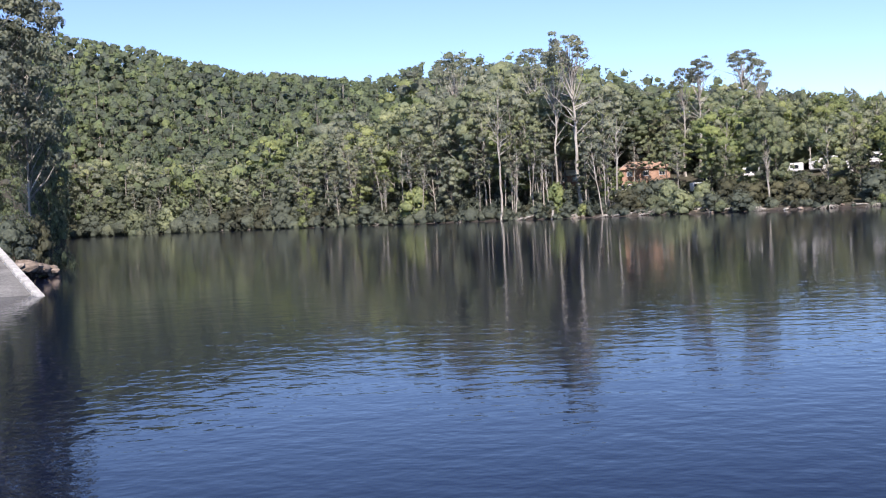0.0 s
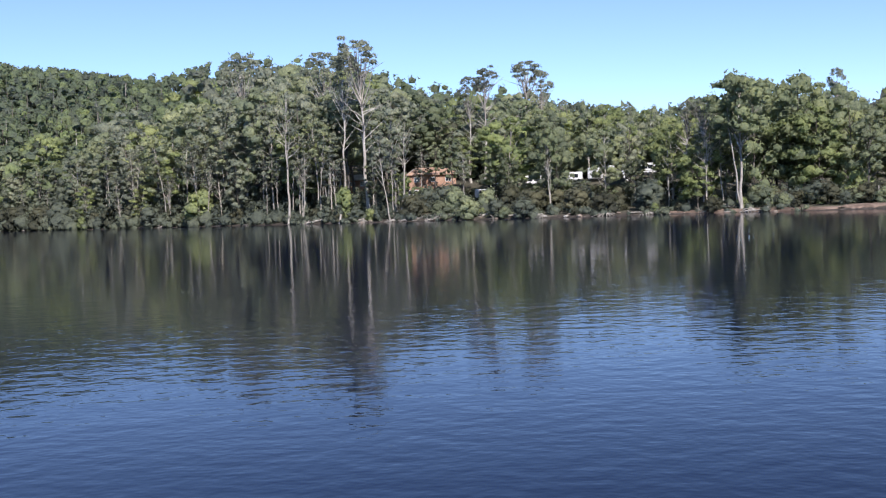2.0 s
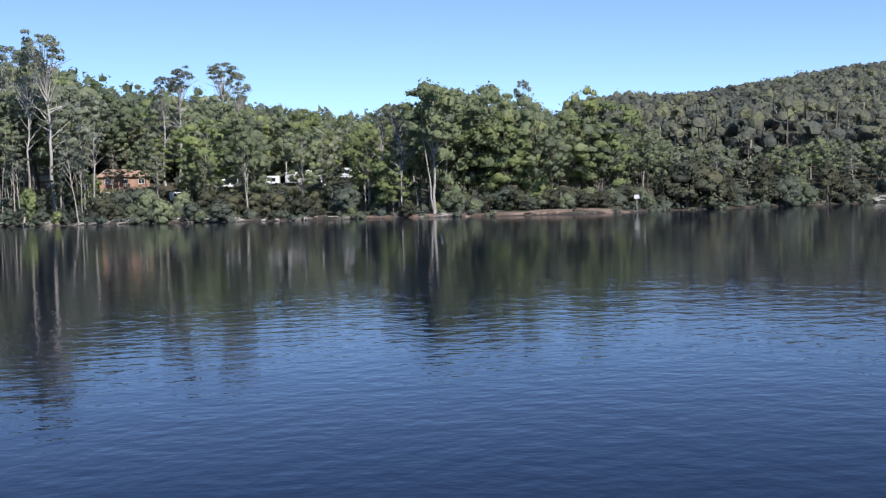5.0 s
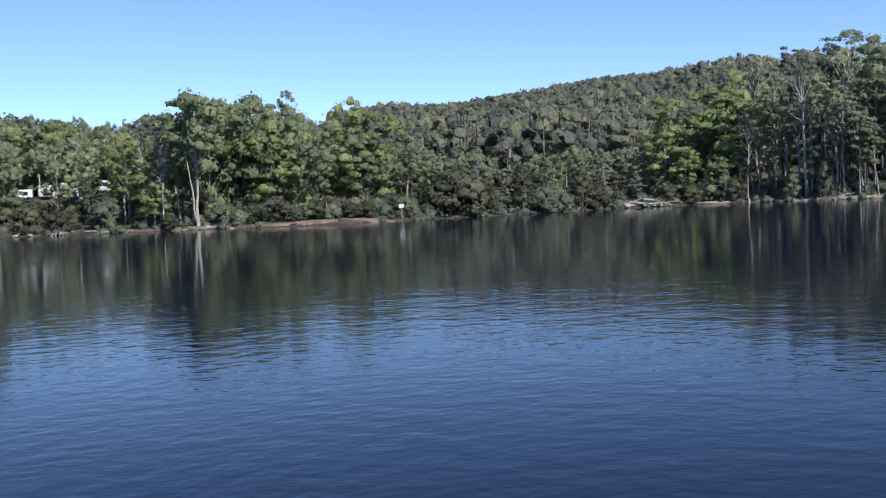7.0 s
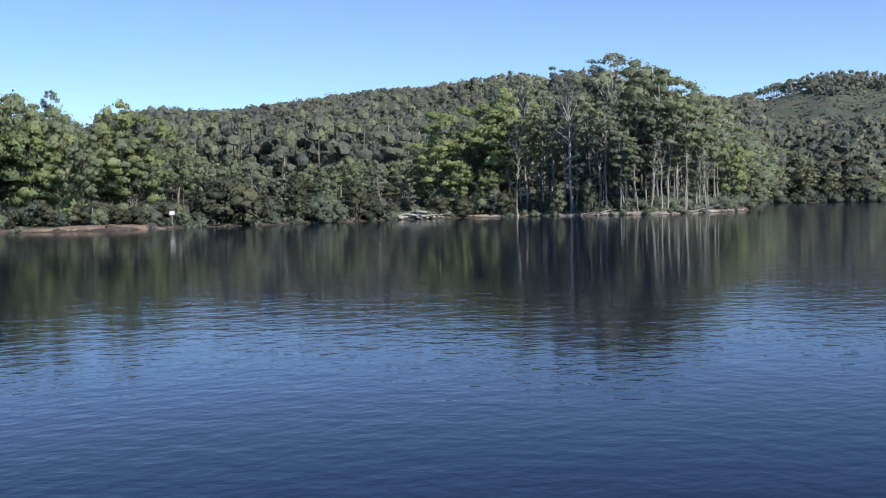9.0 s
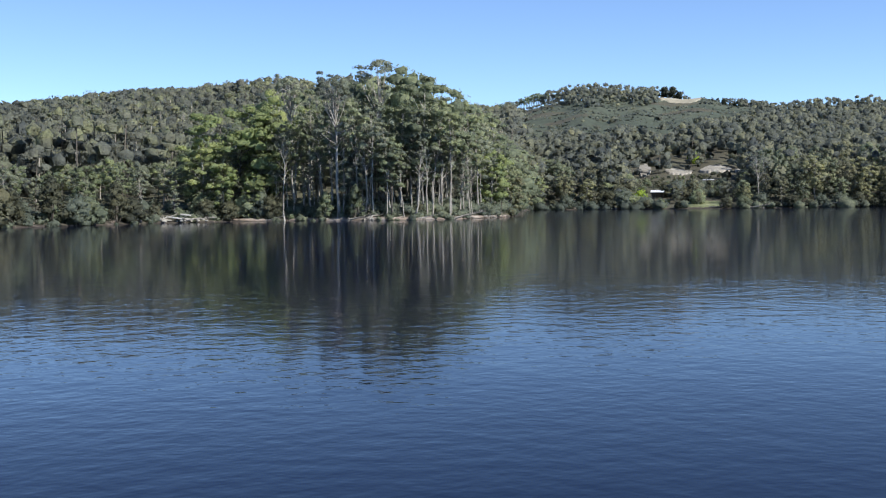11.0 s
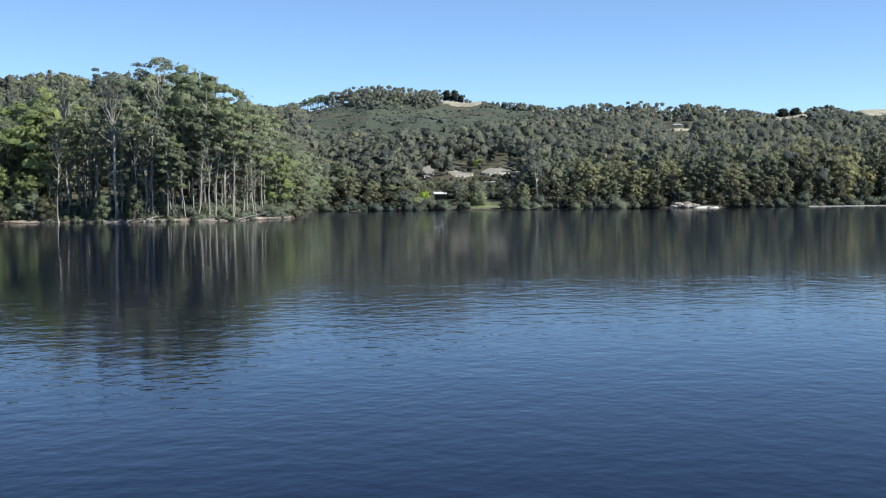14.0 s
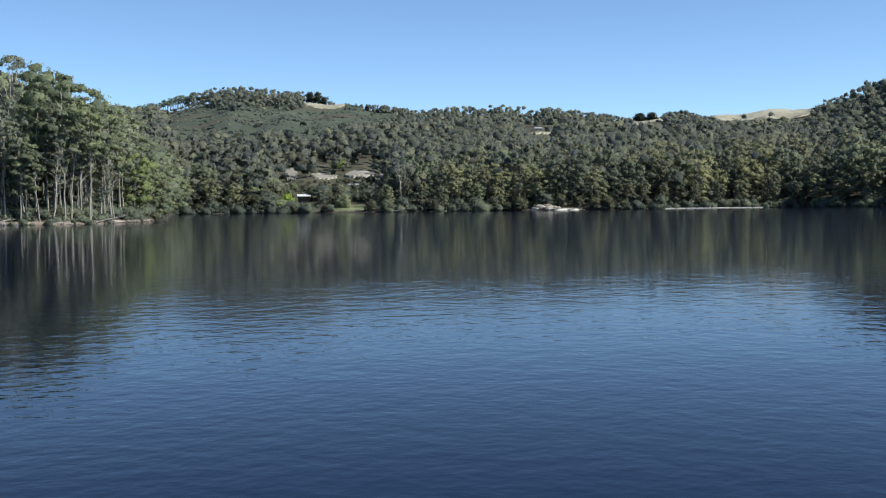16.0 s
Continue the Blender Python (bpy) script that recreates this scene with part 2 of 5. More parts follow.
def arrays_mesh(name, verts, quads, mats, slots=None, smooth=False, normals=None, tris=None):
    """A mesh from arrays of points, four-cornered faces and, after them, three-cornered ones."""
    me = bpy.data.meshes.new(name)
    verts, quads = np.asarray(verts, np.float32), np.asarray(quads, np.int32)
    tris = np.zeros((0, 3), np.int32) if tris is None else np.asarray(tris, np.int32)
    corners = np.concatenate([quads.ravel(), tris.ravel()])
    starts = np.concatenate([np.arange(len(quads)) * 4, quads.size + np.arange(len(tris)) * 3]).astype(np.int32)
    me.vertices.add(len(verts))
    me.vertices.foreach_set("co", verts.ravel())
    me.loops.add(len(corners))
    me.loops.foreach_set("vertex_index", corners)
    me.polygons.add(len(starts))
    me.polygons.foreach_set("loop_start", starts)
    for m in mats:
        me.materials.append(m)
    if slots is not None:
        me.polygons.foreach_set("material_index", np.asarray(slots, np.int32))
    me.polygons.foreach_set("use_smooth", np.full(len(starts), smooth))
    me.update(calc_edges=True)
    me.validate()
    if normals is not None:
        me.normals_split_custom_set_from_vertices(np.asarray(normals, np.float32))
    return me


RNG = np.random.default_rng(7)


def box(bm, size, m=None, bevel=0.0):
    """Adds a box of that size standing on z = 0 to bm, at the pose m."""
    r = bmesh.ops.create_cube(bm, size=1, matrix=(m or Matrix()) @ Matrix.Translation((0, 0, size[2] / 2)) @ Matrix.Diagonal((*size, 1)))
    if bevel:
        edges = list({e for v in r["verts"] for e in v.link_edges})
        bmesh.ops.bevel(bm, geom=edges, offset=bevel, segments=2, affect="EDGES", profile=0.6)
    return bm


def tube(points, radii, sides=7):
    """Points and four-cornered faces of a tapering tube along points."""
    pts = np.asarray(points, float)
    n = len(pts)
    d = np.gradient(pts, axis=0)
    d /= np.linalg.norm(d, axis=1)[:, None] + 1e-9
    ref = np.array([0.31, 0.95, 0.05])
    u = np.cross(d, ref)
    u /= np.linalg.norm(u, axis=1)[:, None] + 1e-9
    v = np.cross(d, u)
    a = np.linspace(0, 2 * math.pi, sides, endpoint=False)
    ring = pts[:, None, :] + np.asarray(radii)[:, None, None] * (np.cos(a)[None, :, None] * u[:, None, :] + np.sin(a)[None, :, None] * v[:, None, :])
    i, j = np.meshgrid(np.arange(n - 1), np.arange(sides), indexing="ij")
    k = (j + 1) % sides
    q = np.stack([i * sides + j, i * sides + k, (i + 1) * sides + k, (i + 1) * sides + j], -1).reshape(-1, 4)
    return ring.reshape(-1, 3), q


def join(pieces):
    """Joins (points, faces) pairs into one pair."""
    vs, qs, at = [], [], 0
    for v, q in pieces:
        vs.append(v)
        qs.append(q + at)
        at += len(v)
    return np.concatenate(vs), np.concatenate(qs)


def leafage(centres, radii, flats, n, size, rng, low=-0.45, heart=None, loose=0.0, own=0.95):
    """Leaf sprays over leafy domes, n to a dome: one small three-cornered tuft each, lying roughly along its dome.
    loose: the share of tufts that hang free between the domes. Returns points, faces and the soft facing at each point."""
    centres, radii, flats = np.atleast_2d(centres), np.atleast_1d(radii).astype(float), np.atleast_1d(flats).astype(float)
    k = np.repeat(np.arange(len(centres)), n)
    m = len(k)
    d = rng.normal(size=(m, 3))
    d /= np.linalg.norm(d, axis=1)[:, None]
    sink = d[:, 2] < low
    d[sink, 2] *= -1
    c, r = centres[k], radii[k]
    wob = 1 + 0.24 * np.sin(d[:, 0] * 5 + c[:, 0] * 3) * np.cos(d[:, 1] * 5 + c[:, 1] * 3) + 0.12 * np.sin(d[:, 2] * 9 + c[:, 0])
    depth = rng.uniform(0.55, 1.12, m) ** 0.6
    depth = np.where(rng.uniform(size=m) < loose, rng.uniform(1.0, 1.2, m), depth)
    p = c + d * (depth * wob * r)[:, None] * np.stack([np.ones(m), np.ones(m), flats[k]], 1)
    face = d + rng.normal(size=(m, 3)) * 0.45
    face /= np.linalg.norm(face, axis=1)[:, None]
    t = np.cross(face, rng.normal(size=(m, 3)))
    t /= np.linalg.norm(t, axis=1)[:, None] + 1e-9
    s = np.cross(face, t)
    length = size * rng.uniform(0.6, 1.4, m)
    a = length[:, None] * t
    e = (length * rng.uniform(0.5, 0.95, m))[:, None] * s
    v = np.stack([p + a * 1.1, p - a * 0.7 + e, p - a * 0.6 - e], 1).reshape(-1, 3)
    soft = d * np.array([1, 1, 1.2]) + np.array([0, 0, 0.25])
    if heart is not None:
        out = p - np.asarray(heart)
        soft = soft * own + out / (np.linalg.norm(out, axis=1)[:, None] + 1e-6) * (1.5 - own)
    soft = soft + rng.normal(size=(m, 3)) * 0.15
    soft /= np.linalg.norm(soft, axis=1)[:, None]
    return v, np.arange(3 * m).reshape(-1, 3), np.repeat(soft, 3, 0)


def cores(centres, radii, flats, rng, share=0.84, around=8, rings=5, heart=None, own=1.05):
    """The thick of each leafy dome: a lumpy cap, open below, under the leaf sprays."""
    centres, radii, flats = np.atleast_2d(centres), np.atleast_1d(radii).astype(float), np.atleast_1d(flats).astype(float)
    n = len(centres)
    down = np.radians(np.linspace(8, 132, rings))
    turn = np.arange(around) * 2 * np.pi / around
    g, a = np.meshgrid(down, turn, indexing="ij")
    d = np.stack([np.sin(g) * np.cos(a), np.sin(g) * np.sin(a), np.cos(g)], -1).reshape(-1, 3)
    d = np.broadcast_to(d, (n,) + d.shape)
    c = centres[:, None, :]
    wob = 1 + 0.24 * np.sin(d[..., 0] * 5 + c[..., 0] * 3) * np.cos(d[..., 1] * 5 + c[..., 1] * 3) + 0.12 * np.sin(d[..., 2] * 9 + c[..., 0])
    wob = wob * rng.uniform(0.84, 1.12, wob.shape)
    v = c + d * (wob * radii[:, None] * share)[..., None] * np.stack([np.ones(n), np.ones(n), flats], 1)[:, None, :]
    soft = d * np.array([1, 1, 1.2]) + np.array([0, 0, 0.25])
    if heart is not None:
        out = v - np.asarray(heart)
        soft = soft * own + out / (np.linalg.norm(out, axis=2)[..., None] + 1e-6) * (1.5 - own)
    soft = soft + rng.normal(size=soft.shape) * 0.2
    soft /= np.linalg.norm(soft, axis=2)[..., None]
    i, j = np.meshgrid(np.arange(rings - 1), np.arange(around), indexing="ij")
    k = (j + 1) % around
    q = np.stack([i * around + j, (i + 1) * around + j, (i + 1) * around + k, i * around + k], -1).reshape(-1, 4)
    q = (q[None] + (np.arange(n) * rings * around)[:, None, None]).reshape(-1, 4)
    return v.reshape(-1, 3), q, soft.reshape(-1, 3)


def leaf_mesh(name, pieces, mats, wood=()):
    """One mesh of tufts and domes, (points, faces, facings) each, with the first material; wood: tubes (points, faces, facings, slot)."""
    vs, soft, quads, tris, slots, at = [], [], [], [], [], 0
    for v, f, n, *slot in [*pieces, *wood]:
        vs.append(v)
        soft.append(n)
        (quads if f.shape[1] == 4 else tris).append(f + at)
        if f.shape[1] == 4:
            slots.append(np.full(len(f), slot[0] if slot else 0))
        at += len(v)
    quads = np.concatenate(quads) if quads else np.zeros((0, 4), int)
    tris = np.concatenate(tris) if tris else np.zeros((0, 3), int)
    slots = np.concatenate([*slots, np.zeros(len(tris))])
    return arrays_mesh(name, np.concatenate(vs), quads, mats, slots, smooth=True, normals=np.concatenate(soft), tris=tris)


# ---- the lie of the land, by bearing ----
# bearing, distance of the waterline
SHORE = [(-180, 3.5), (-100, 3.5), (-97, 150), (-90, 330), (-84, 430), (-77, 470), (-70, 450), (-67.6, 446), (-67.2, 439), (-65.3, 437), (-64.9, 443), (-63, 440), (-57, 440), (-52, 450), (-48.6, 455),
         (-48.2, 440), (-47.9, 268), (-47.2, 250), (-45, 229), (-41.7, 224), (-37, 236), (-34.5, 236), (-31, 226), (-26, 204), (-21, 193), (-18, 186),
         (-15, 187), (-11.5, 196), (-8, 201), (-4, 206), (1.4, 222), (7, 241), (12, 270), (17, 306), (22, 360), (29, 420), (30.3, 425),
         (30.9, 86), (32, 70), (40, 60), (60, 40), (80, 3.5), (180, 3.5)]
# bearing, distance of the ridge, elevation of its treetops in degrees, height of its trees
RIDGE = [(-180, 300, 1.0, 10), (-95, 500, 8.0, 14), (-85, 650, 6.7, 14), (-81, 800, 5.4, 12), (-78.3, 1120, 4.5, 8), (-77.6, 1200, 4.0, 0), (-75, 1200, 3.92, 0), (-73, 1200, 3.79, 0), (-70, 1200, 3.74, 0),
         (-65, 1200, 4.4, 10), (-60, 1200, 4.35, 8), (-57, 1250, 4.75, 4), (-55, 1300, 5.2, 10), (-53, 1300, 5.35, 11), (-51, 1300, 5.5, 11), (-49.5, 1300, 5.2, 12), (-48, 1300, 4.93, 12), (-46.6, 1300, 4.55, 12), (-45.6, 900, 4.2, 14),
         (-42, 650, 5.0, 14), (-37, 720, 5.85, 10), (-34, 760, 5.6, 9), (-30, 780, 5.25, 9), (-26, 780, 4.75, 9), (-20, 750, 4.35, 9), (-17, 700, 3.6, 11)]
RIDGE += [(-13, 600, 3.0, 15), (-8, 500, 3.1, 15), (-3, 420, 3.8, 17), (3, 420, 5.4, 17), (8, 440, 6.8, 18), (11.5, 470, 7.4, 17), (14, 560, 6.6, 11), (17, 700, 6.5, 9),
          (21.5, 720, 6.95, 9), (25, 750, 7.95, 9), (29, 750, 8.7, 9), (45, 700, 9.5, 15), (90, 400, 2, 10), (180, 300, 1.0, 10)]
# bearing, rise of the ground 45 m behind the waterline
RISE = [(-180, 1.0), (-97, 6), (-70, 7), (-56, 7), (-48, 6), (-46, 2.5), (-30, 2.5), (-18, 2.0), (-12, 3.5), (-8, 7.0), (4, 7.2), (10, 5), (29, 7), (30.5, 7), (31, 3), (60, 2.5), (180, 1.0)]


# bearing, elevation of the treetops against the sky
SKYLINE = [(-97, 8.0), (-85, 6.7), (-80.9, 5.36), (-79.8, 5.04), (-79.0, 4.52), (-78.2, 4.35), (-77.8, 3.99), (-73.9, 3.85), (-72.9, 3.8), (-72.2, 4.1), (-71.3, 4.0), (-70.9, 3.72), (-69.7, 3.76), (-69.0, 3.95), (-67.2, 4.19), (-65.2, 4.5), (-63.8, 4.58), (-61.4, 4.46), (-59.9, 4.33),
           (-58.6, 4.51), (-56.6, 4.7), (-56.2, 4.72), (-55.5, 5.2), (-54.4, 5.2), (-53.0, 5.33), (-50.8, 5.5), (-49.9, 5.26), (-48.6, 4.98), (-47.0, 4.55), (-46.6, 4.5), (-45.5, 5.04), (-44.3, 5.81), (-43.3, 5.75), (-42.9, 6.4), (-41.3, 6.45), (-40.2, 6.03), (-39.0, 5.6), (-37.1, 5.89), (-34.2, 5.6), (-32.6, 5.36), (-30, 5.28)]
SKYLINE += [(-28.8, 5.08), (-26.1, 4.73), (-23.5, 4.42), (-22.4, 4.42), (-20.5, 4.55), (-19.5, 4.4), (-18.6, 4.6), (-17.9, 4.4), (-17.5, 3.6), (-16.8, 3.56), (-16.3, 4.25), (-15.2, 4.6), (-14.6, 5.2), (-13.5, 5.35), (-12.8, 4.85), (-12.0, 5.3), (-11.4, 5.2), (-11.1, 4.5), (-10, 4.6), (-8.9, 4.5), (-8.2, 3.95),
            (-7.4, 3.85), (-5.3, 4.05), (-4.8, 4.4), (-3.6, 4.55), (-2.8, 4.9), (-2.3, 5.5), (-0.6, 5.6), (1.0, 5.75), (2.7, 5.55), (3.5, 6.0), (4.1, 6.4), (5.0, 6.45), (6.4, 6.8), (8.8, 7.0), (10.1, 6.9), (10.8, 7.2), (11.3, 7.5), (12.0, 7.05), (13.6, 6.7), (14.4, 6.35), (15.7, 6.15), (17.2, 6.35), (19.4, 6.68), (21.2, 6.7), (22, 7.0), (24.5, 7.55), (25, 7.83), (27.2, 8.2), (28.7, 8.55), (31, 8.8)]


def along(table, az, column=1):
    return np.interp(az, [k[0] for k in table], [k[column] for k in table])


def shore(az):
    return along(SHORE, az)


def land(az, r):
    """Height of the ground at bearings az and distances r (arrays)."""
    az, r = np.asarray(az, float), np.asarray(r, float)
    d = shore(az)
    rr = np.maximum(along(RIDGE, az), d + 120)
    top = np.tan(np.radians(along(RIDGE, az, 2))) * rr + EYE - along(RIDGE, az, 3)
    mid = along(RISE, az)
    x = r - d
    s = np.clip((x - 45) / (rr - d - 45), 0, 1)
    hill = mid + (top - mid) * s ** 1.05
    bank = np.interp(x, [-40, -6, -0.5, 0.0, 1.2, 5.0, 14.0], [-3, -1.2, -0.15, 0.0, 0.35, 0.8, 1.5])
    near = bank + (mid - 1.5) * np.clip((x - 14) / 31, 0, 1)
    z = np.where(x < 45, near, hill)
    z = np.where(r > rr, top - (r - rr) * 0.06, z)
    lump = np.sin(az * 1.7 + r * 0.031) * np.cos(az * 0.9 - r * 0.022)
    return z + np.clip(x / 60, 0, 1) * lump * np.clip((r - d) / 120, 0, 2.2)


def ground_z(az, r):
    return float(land(az, r))


# low growth below the open paddocks: bearings, distances and elevation of its tops
LOW_GROWTH = [(-56.45, -54.4, 900, 1262, 4.36), (-77.8, -73.4, 850, 1215, 3.58), (-71.1, -69.6, 850, 1165, 3.52), (-66.1, -64.7, 600, 902, 3.02)]


def headroom(az, r):
    """How tall a tree may stand there without breaking the skyline of the far shore or hiding the paddocks."""
    up = float(along(SKYLINE, az))
    for a, b, c, e, top in LOW_GROWTH:
        if a < az < b and c < r < e:
            up = min(up, top)
    return EYE + r * math.tan(radians(up)) - ground_z(az, r)


# ---- ground and water ----
def build_ground():
    az = np.concatenate([np.arange(-180, -98, 4.0), np.arange(-98, 46, 0.33), np.arange(46, 180, 4.0)])
    # distances: a set that follows each bearing's waterline, then steps outward to the horizon
    inner = np.array([0.02, 0.5, 0.9])
    off = np.array([-30, -6, -2, -0.6, 0, 0.6, 1.2, 2.5, 5, 8, 14, 22, 32, 45, 60, 80, 105, 135, 170, 210, 260, 320, 390, 470, 560, 660, 770, 880, 1000])
    d = shore(az)
    r = np.concatenate([d[:, None] * inner[None, :] * 0.8, np.maximum(d[:, None] + off[None, :], d[:, None] * 0.8), np.repeat([[1700.0, 2500.0, 4500.0]], len(az), 0)], 1)
    r = np.sort(r, axis=1)
    a = np.repeat(az[:, None], r.shape[1], 1)
    z = land(a, r)
    z[:, -3:] = np.array([[20.0, -5.0, -60.0]])
    x, y = -np.sin(np.radians(a)) * r, np.cos(np.radians(a)) * r
    na, nr = a.shape
    i, j = np.meshgrid(np.arange(na), np.arange(nr - 1), indexing="ij")
    k = (i + 1) % na
    q = np.stack([i * nr + j, i * nr + j + 1, k * nr + j + 1, k * nr + j], -1).reshape(-1, 4)
    me = arrays_mesh("ground", np.stack([x, y, z], -1).reshape(-1, 3), q[:, ::-1], [GROUND], smooth=True)
    tagged(part("ground", me, GROUND), "forest floor and washed brown soil banks round a lake", "ground", kind="structure")


def build_water():
    bm = bmesh.new()
    bmesh.ops.create_circle(bm, cap_ends=True, segments=96, radius=620)
    for v in bm.verts:
        v.co.z = 0
    tagged(part("water", bm, WATER), "still dark lake water with faint ripples mirroring trees and sky", "water", kind="structure")


build_ground()
build_water()


def drape(name, az0, az1, r0, r1, mat, label, category, lift=0.35, seed=1, n=28, follow=False):
    """A patch of ground cover lying on the land between two bearings and two distances (follow: from the waterline), with a ragged rim."""
    u, v = np.meshgrid(np.linspace(0, 1, n), np.linspace(0, 1, 14), indexing="ij")
    rag = 0.12 * np.sin(u * 17 + seed) + 0.1 * np.sin(u * 41 + seed * 3)
    a = az0 + (az1 - az0) * (u + 0.02 * np.sin(v * 9 + seed))
    pinch = np.sin(np.pi * np.clip(u, 0.0, 1)) ** 0.35
    r = (r0 + r1) / 2 + (r1 - r0) * ((v - 0.5) * (1 + rag)) * pinch
    if follow:
        r = r + shore(a)
    z = land(a, r) + lift
    z[:, 0] -= lift * 1.3
    z[:, -1] -= lift * 1.3
    p = np.stack([-np.sin(np.radians(a)) * r, np.cos(np.radians(a)) * r, z], -1).reshape(-1, 3)
    i, j = np.meshgrid(np.arange(n - 1), np.arange(13), indexing="ij")
    q = np.stack([i * 14 + j, i * 14 + j + 1, (i + 1) * 14 + j + 1, (i + 1) * 14 + j], -1).reshape(-1, 4)
    if az1 > az0:
        q = q[:, ::-1]
    return tagged(part(name, arrays_mesh(name, p, q[:, ::-1], [mat], smooth=True), mat), label, category, kind="structure")


drape("soil_bank", -18.0, -15.9, 187.0, 189.7, SOIL, "bare ochre soil bank sloping to the lake", "bank", 0.25, 2, 60)
drape("soil_strip", -15.9, -8.3, 0.0, 2.0, SOIL, "washed reddish soil strip below the waterside trees", "bank", 0.16, 21, 120, True)
drape("spit_strip", -47.2, -34.6, 0.0, 2.0, ROCK, "stony brown bank along the foot of the wooded spit", "bank", 0.16, 23, 160, True)
drape("sand_strip", -21.0, -18.1, 189.6, 192.4, SOIL, "thin strip of bare ochre soil along the waterline", "bank", 0.12, 13, 60)
drape("green_slope", -60.5, -46.5, 760, 1262, GREEN_FIELD, "scrubby green cleared slope under the ridge", "hillside", 1.0, 5, 60)
drape("paddock_top", -56.4, -54.4, 1180, 1275, STRAW, "dry straw-coloured paddock on the ridge", "paddock", 1.5, 3)
drape("paddock_ridge", -78.0, -73.2, 1080, 1215, STRAW, "dry straw-coloured paddock along the skyline", "paddock", 1.5, 7, 40)
drape("paddock_hedge", -71.2, -69.2, 1130, 1215, STRAW, "dry straw-coloured paddock below dark hedge trees", "paddock", 1.5, 4)
drape("terrace_low", -54.12, -53.55, 556, 606, TERRACE, "bare pale earth terrace on the far slope", "clearing", 0.8, 6)
drape("terrace_mid", -56.0, -54.75, 560, 584, TERRACE, "bare pale earth terrace on the far slope", "clearing", 0.8, 8)
drape("terrace_bank", -57.75, -56.35, 552, 592, TERRACE, "bare pale earth bank above the terrace", "clearing", 0.8, 14)
drape("terrace_high", -58.5, -57.9, 556, 584, TERRACE, "bare pale earth terrace on the far slope", "clearing", 0.8, 9)
drape("hill_clearing", -66.0, -64.8, 898, 990, STRAW, "small dry clearing among the hillside trees", "clearing", 1.0, 11)
drape("shore_lawn", -57.4, -55.6, 444, 462, LAWN, "rough green lawn by the far shore", "lawn", 0.3, 12)


# ---- trees ----
def gum(name, height, spread, base, n_clumps, leaves, leaf_mat, bark, seed, girth=0.011, leaf=0.25, flat=0.55, fork=False, label="", category="tree", dead=0, solid=0.78, dome=1.0, umbrella=False, puffs=1):
    """A eucalypt: bending tapered trunk, rising limbs, leafy domes at their ends. base: share of the height that is bare trunk."""
    rng = np.random.default_rng(seed)
    thing = tagged(new(name), label, category)
    hs = np.linspace(0, 1, 12)
    sway = np.cumsum(rng.normal(size=(12, 2)), axis=0) * height * 0.0065
    sway -= sway[0]
    trunk = np.concatenate([sway, (hs * height * 0.9)[:, None]], 1)
    r0 = height * girth
    pieces = [tube(trunk, r0 * (1 - 0.82 * hs) * np.where(hs < 0.05, 1.5, 1), 8)]
    ring_z = pieces[0][0][::8, 2]

    def at(h):
        return np.array([np.interp(h, hs * 0.9, trunk[:, k]) for k in range(3)])

    if fork:
        second = trunk * np.array([1, 1, 0.85]) + np.array([0.085 * height, 0.02 * height, 0]) * hs[:, None] ** 0.8
        pieces.append(tube(second, r0 * 0.7 * (1 - 0.8 * hs), 7))
    domes = []
    for k in range(n_clumps):
        f = (k + 0.5) / n_clumps
        h = base + (0.99 - base) * f ** 0.85
        a = k * 2.4 + rng.uniform(-0.5, 0.5)
        profile = math.sin(math.pi * min(1, 0.22 + 0.78 * (1 - f) ** 0.8 + 0.08)) if f > 0.55 else 0.6 + 0.5 * f
        out = spread * (0.25 + 0.75 * profile) * rng.uniform(0.45, 1.0) * (0.35 if f > 0.93 else 1)
        c = at(min(h, 0.9)) + np.array([math.cos(a) * out, math.sin(a) * out, (h - min(h, 0.9)) * height + rng.uniform(-0.02, 0.02) * height])
        if umbrella and k % 3:
            up = math.asin(min(0.98, 0.05 + 0.95 * f))
            out = spread * math.cos(up) * rng.uniform(0.75, 1.05)
            c = at(0.84) + np.array([math.cos(a) * out, math.sin(a) * out, spread * 1.15 * math.sin(up) - 0.01 * height])
            h = 0.78 + 0.12 * f
        root = at(max(base * 0.75, h - 0.16 - 0.25 * out / height))
        bend = (root + c) / 2 + np.array([math.cos(a), math.sin(a), 0.3]) * out * 0.12
        limb = np.array([root, bend + rng.normal(size=3) * 0.1, c])
        rr = r0 * (0.42 - 0.2 * f)
        pieces.append(tube(limb, np.array([rr, rr * 0.6, rr * 0.15]), 3))
        rad = spread * dome * (rng.uniform(0.24, 0.38) if umbrella else rng.uniform(0.26, 0.5)) * (0.8 if f > 0.9 else 1)
        squash = flat * rng.uniform(0.8, 1.2)
        domes.append((c, rad * 0.86, squash))
        for n in range(puffs):
            b = a + 2.1 * n + rng.uniform(0.4, 1.6)
            off = rad * rng.uniform(0.7, 1.05)
            domes.append((c + np.array([math.cos(b) * off, math.sin(b) * off, rad * squash * rng.uniform(-0.75, 0.1)]), rad * rng.uniform(0.46, 0.7), squash))
    for k in range(dead):
        a, h = rng.uniform(0, 6.28), rng.uniform(0.35, 0.85)
        root = at(h)
        length = height * rng.uniform(0.08, 0.2)
        way = np.array([math.cos(a), math.sin(a), rng.uniform(0.3, 1.1)])
        tip = root + way * length
        pieces.append(tube(np.array([root, root + way * length * 0.45 + rng.normal(size=3) * 0.25, tip]), np.array([r0 * 0.3, r0 * 0.18, r0 * 0.04]), 5))
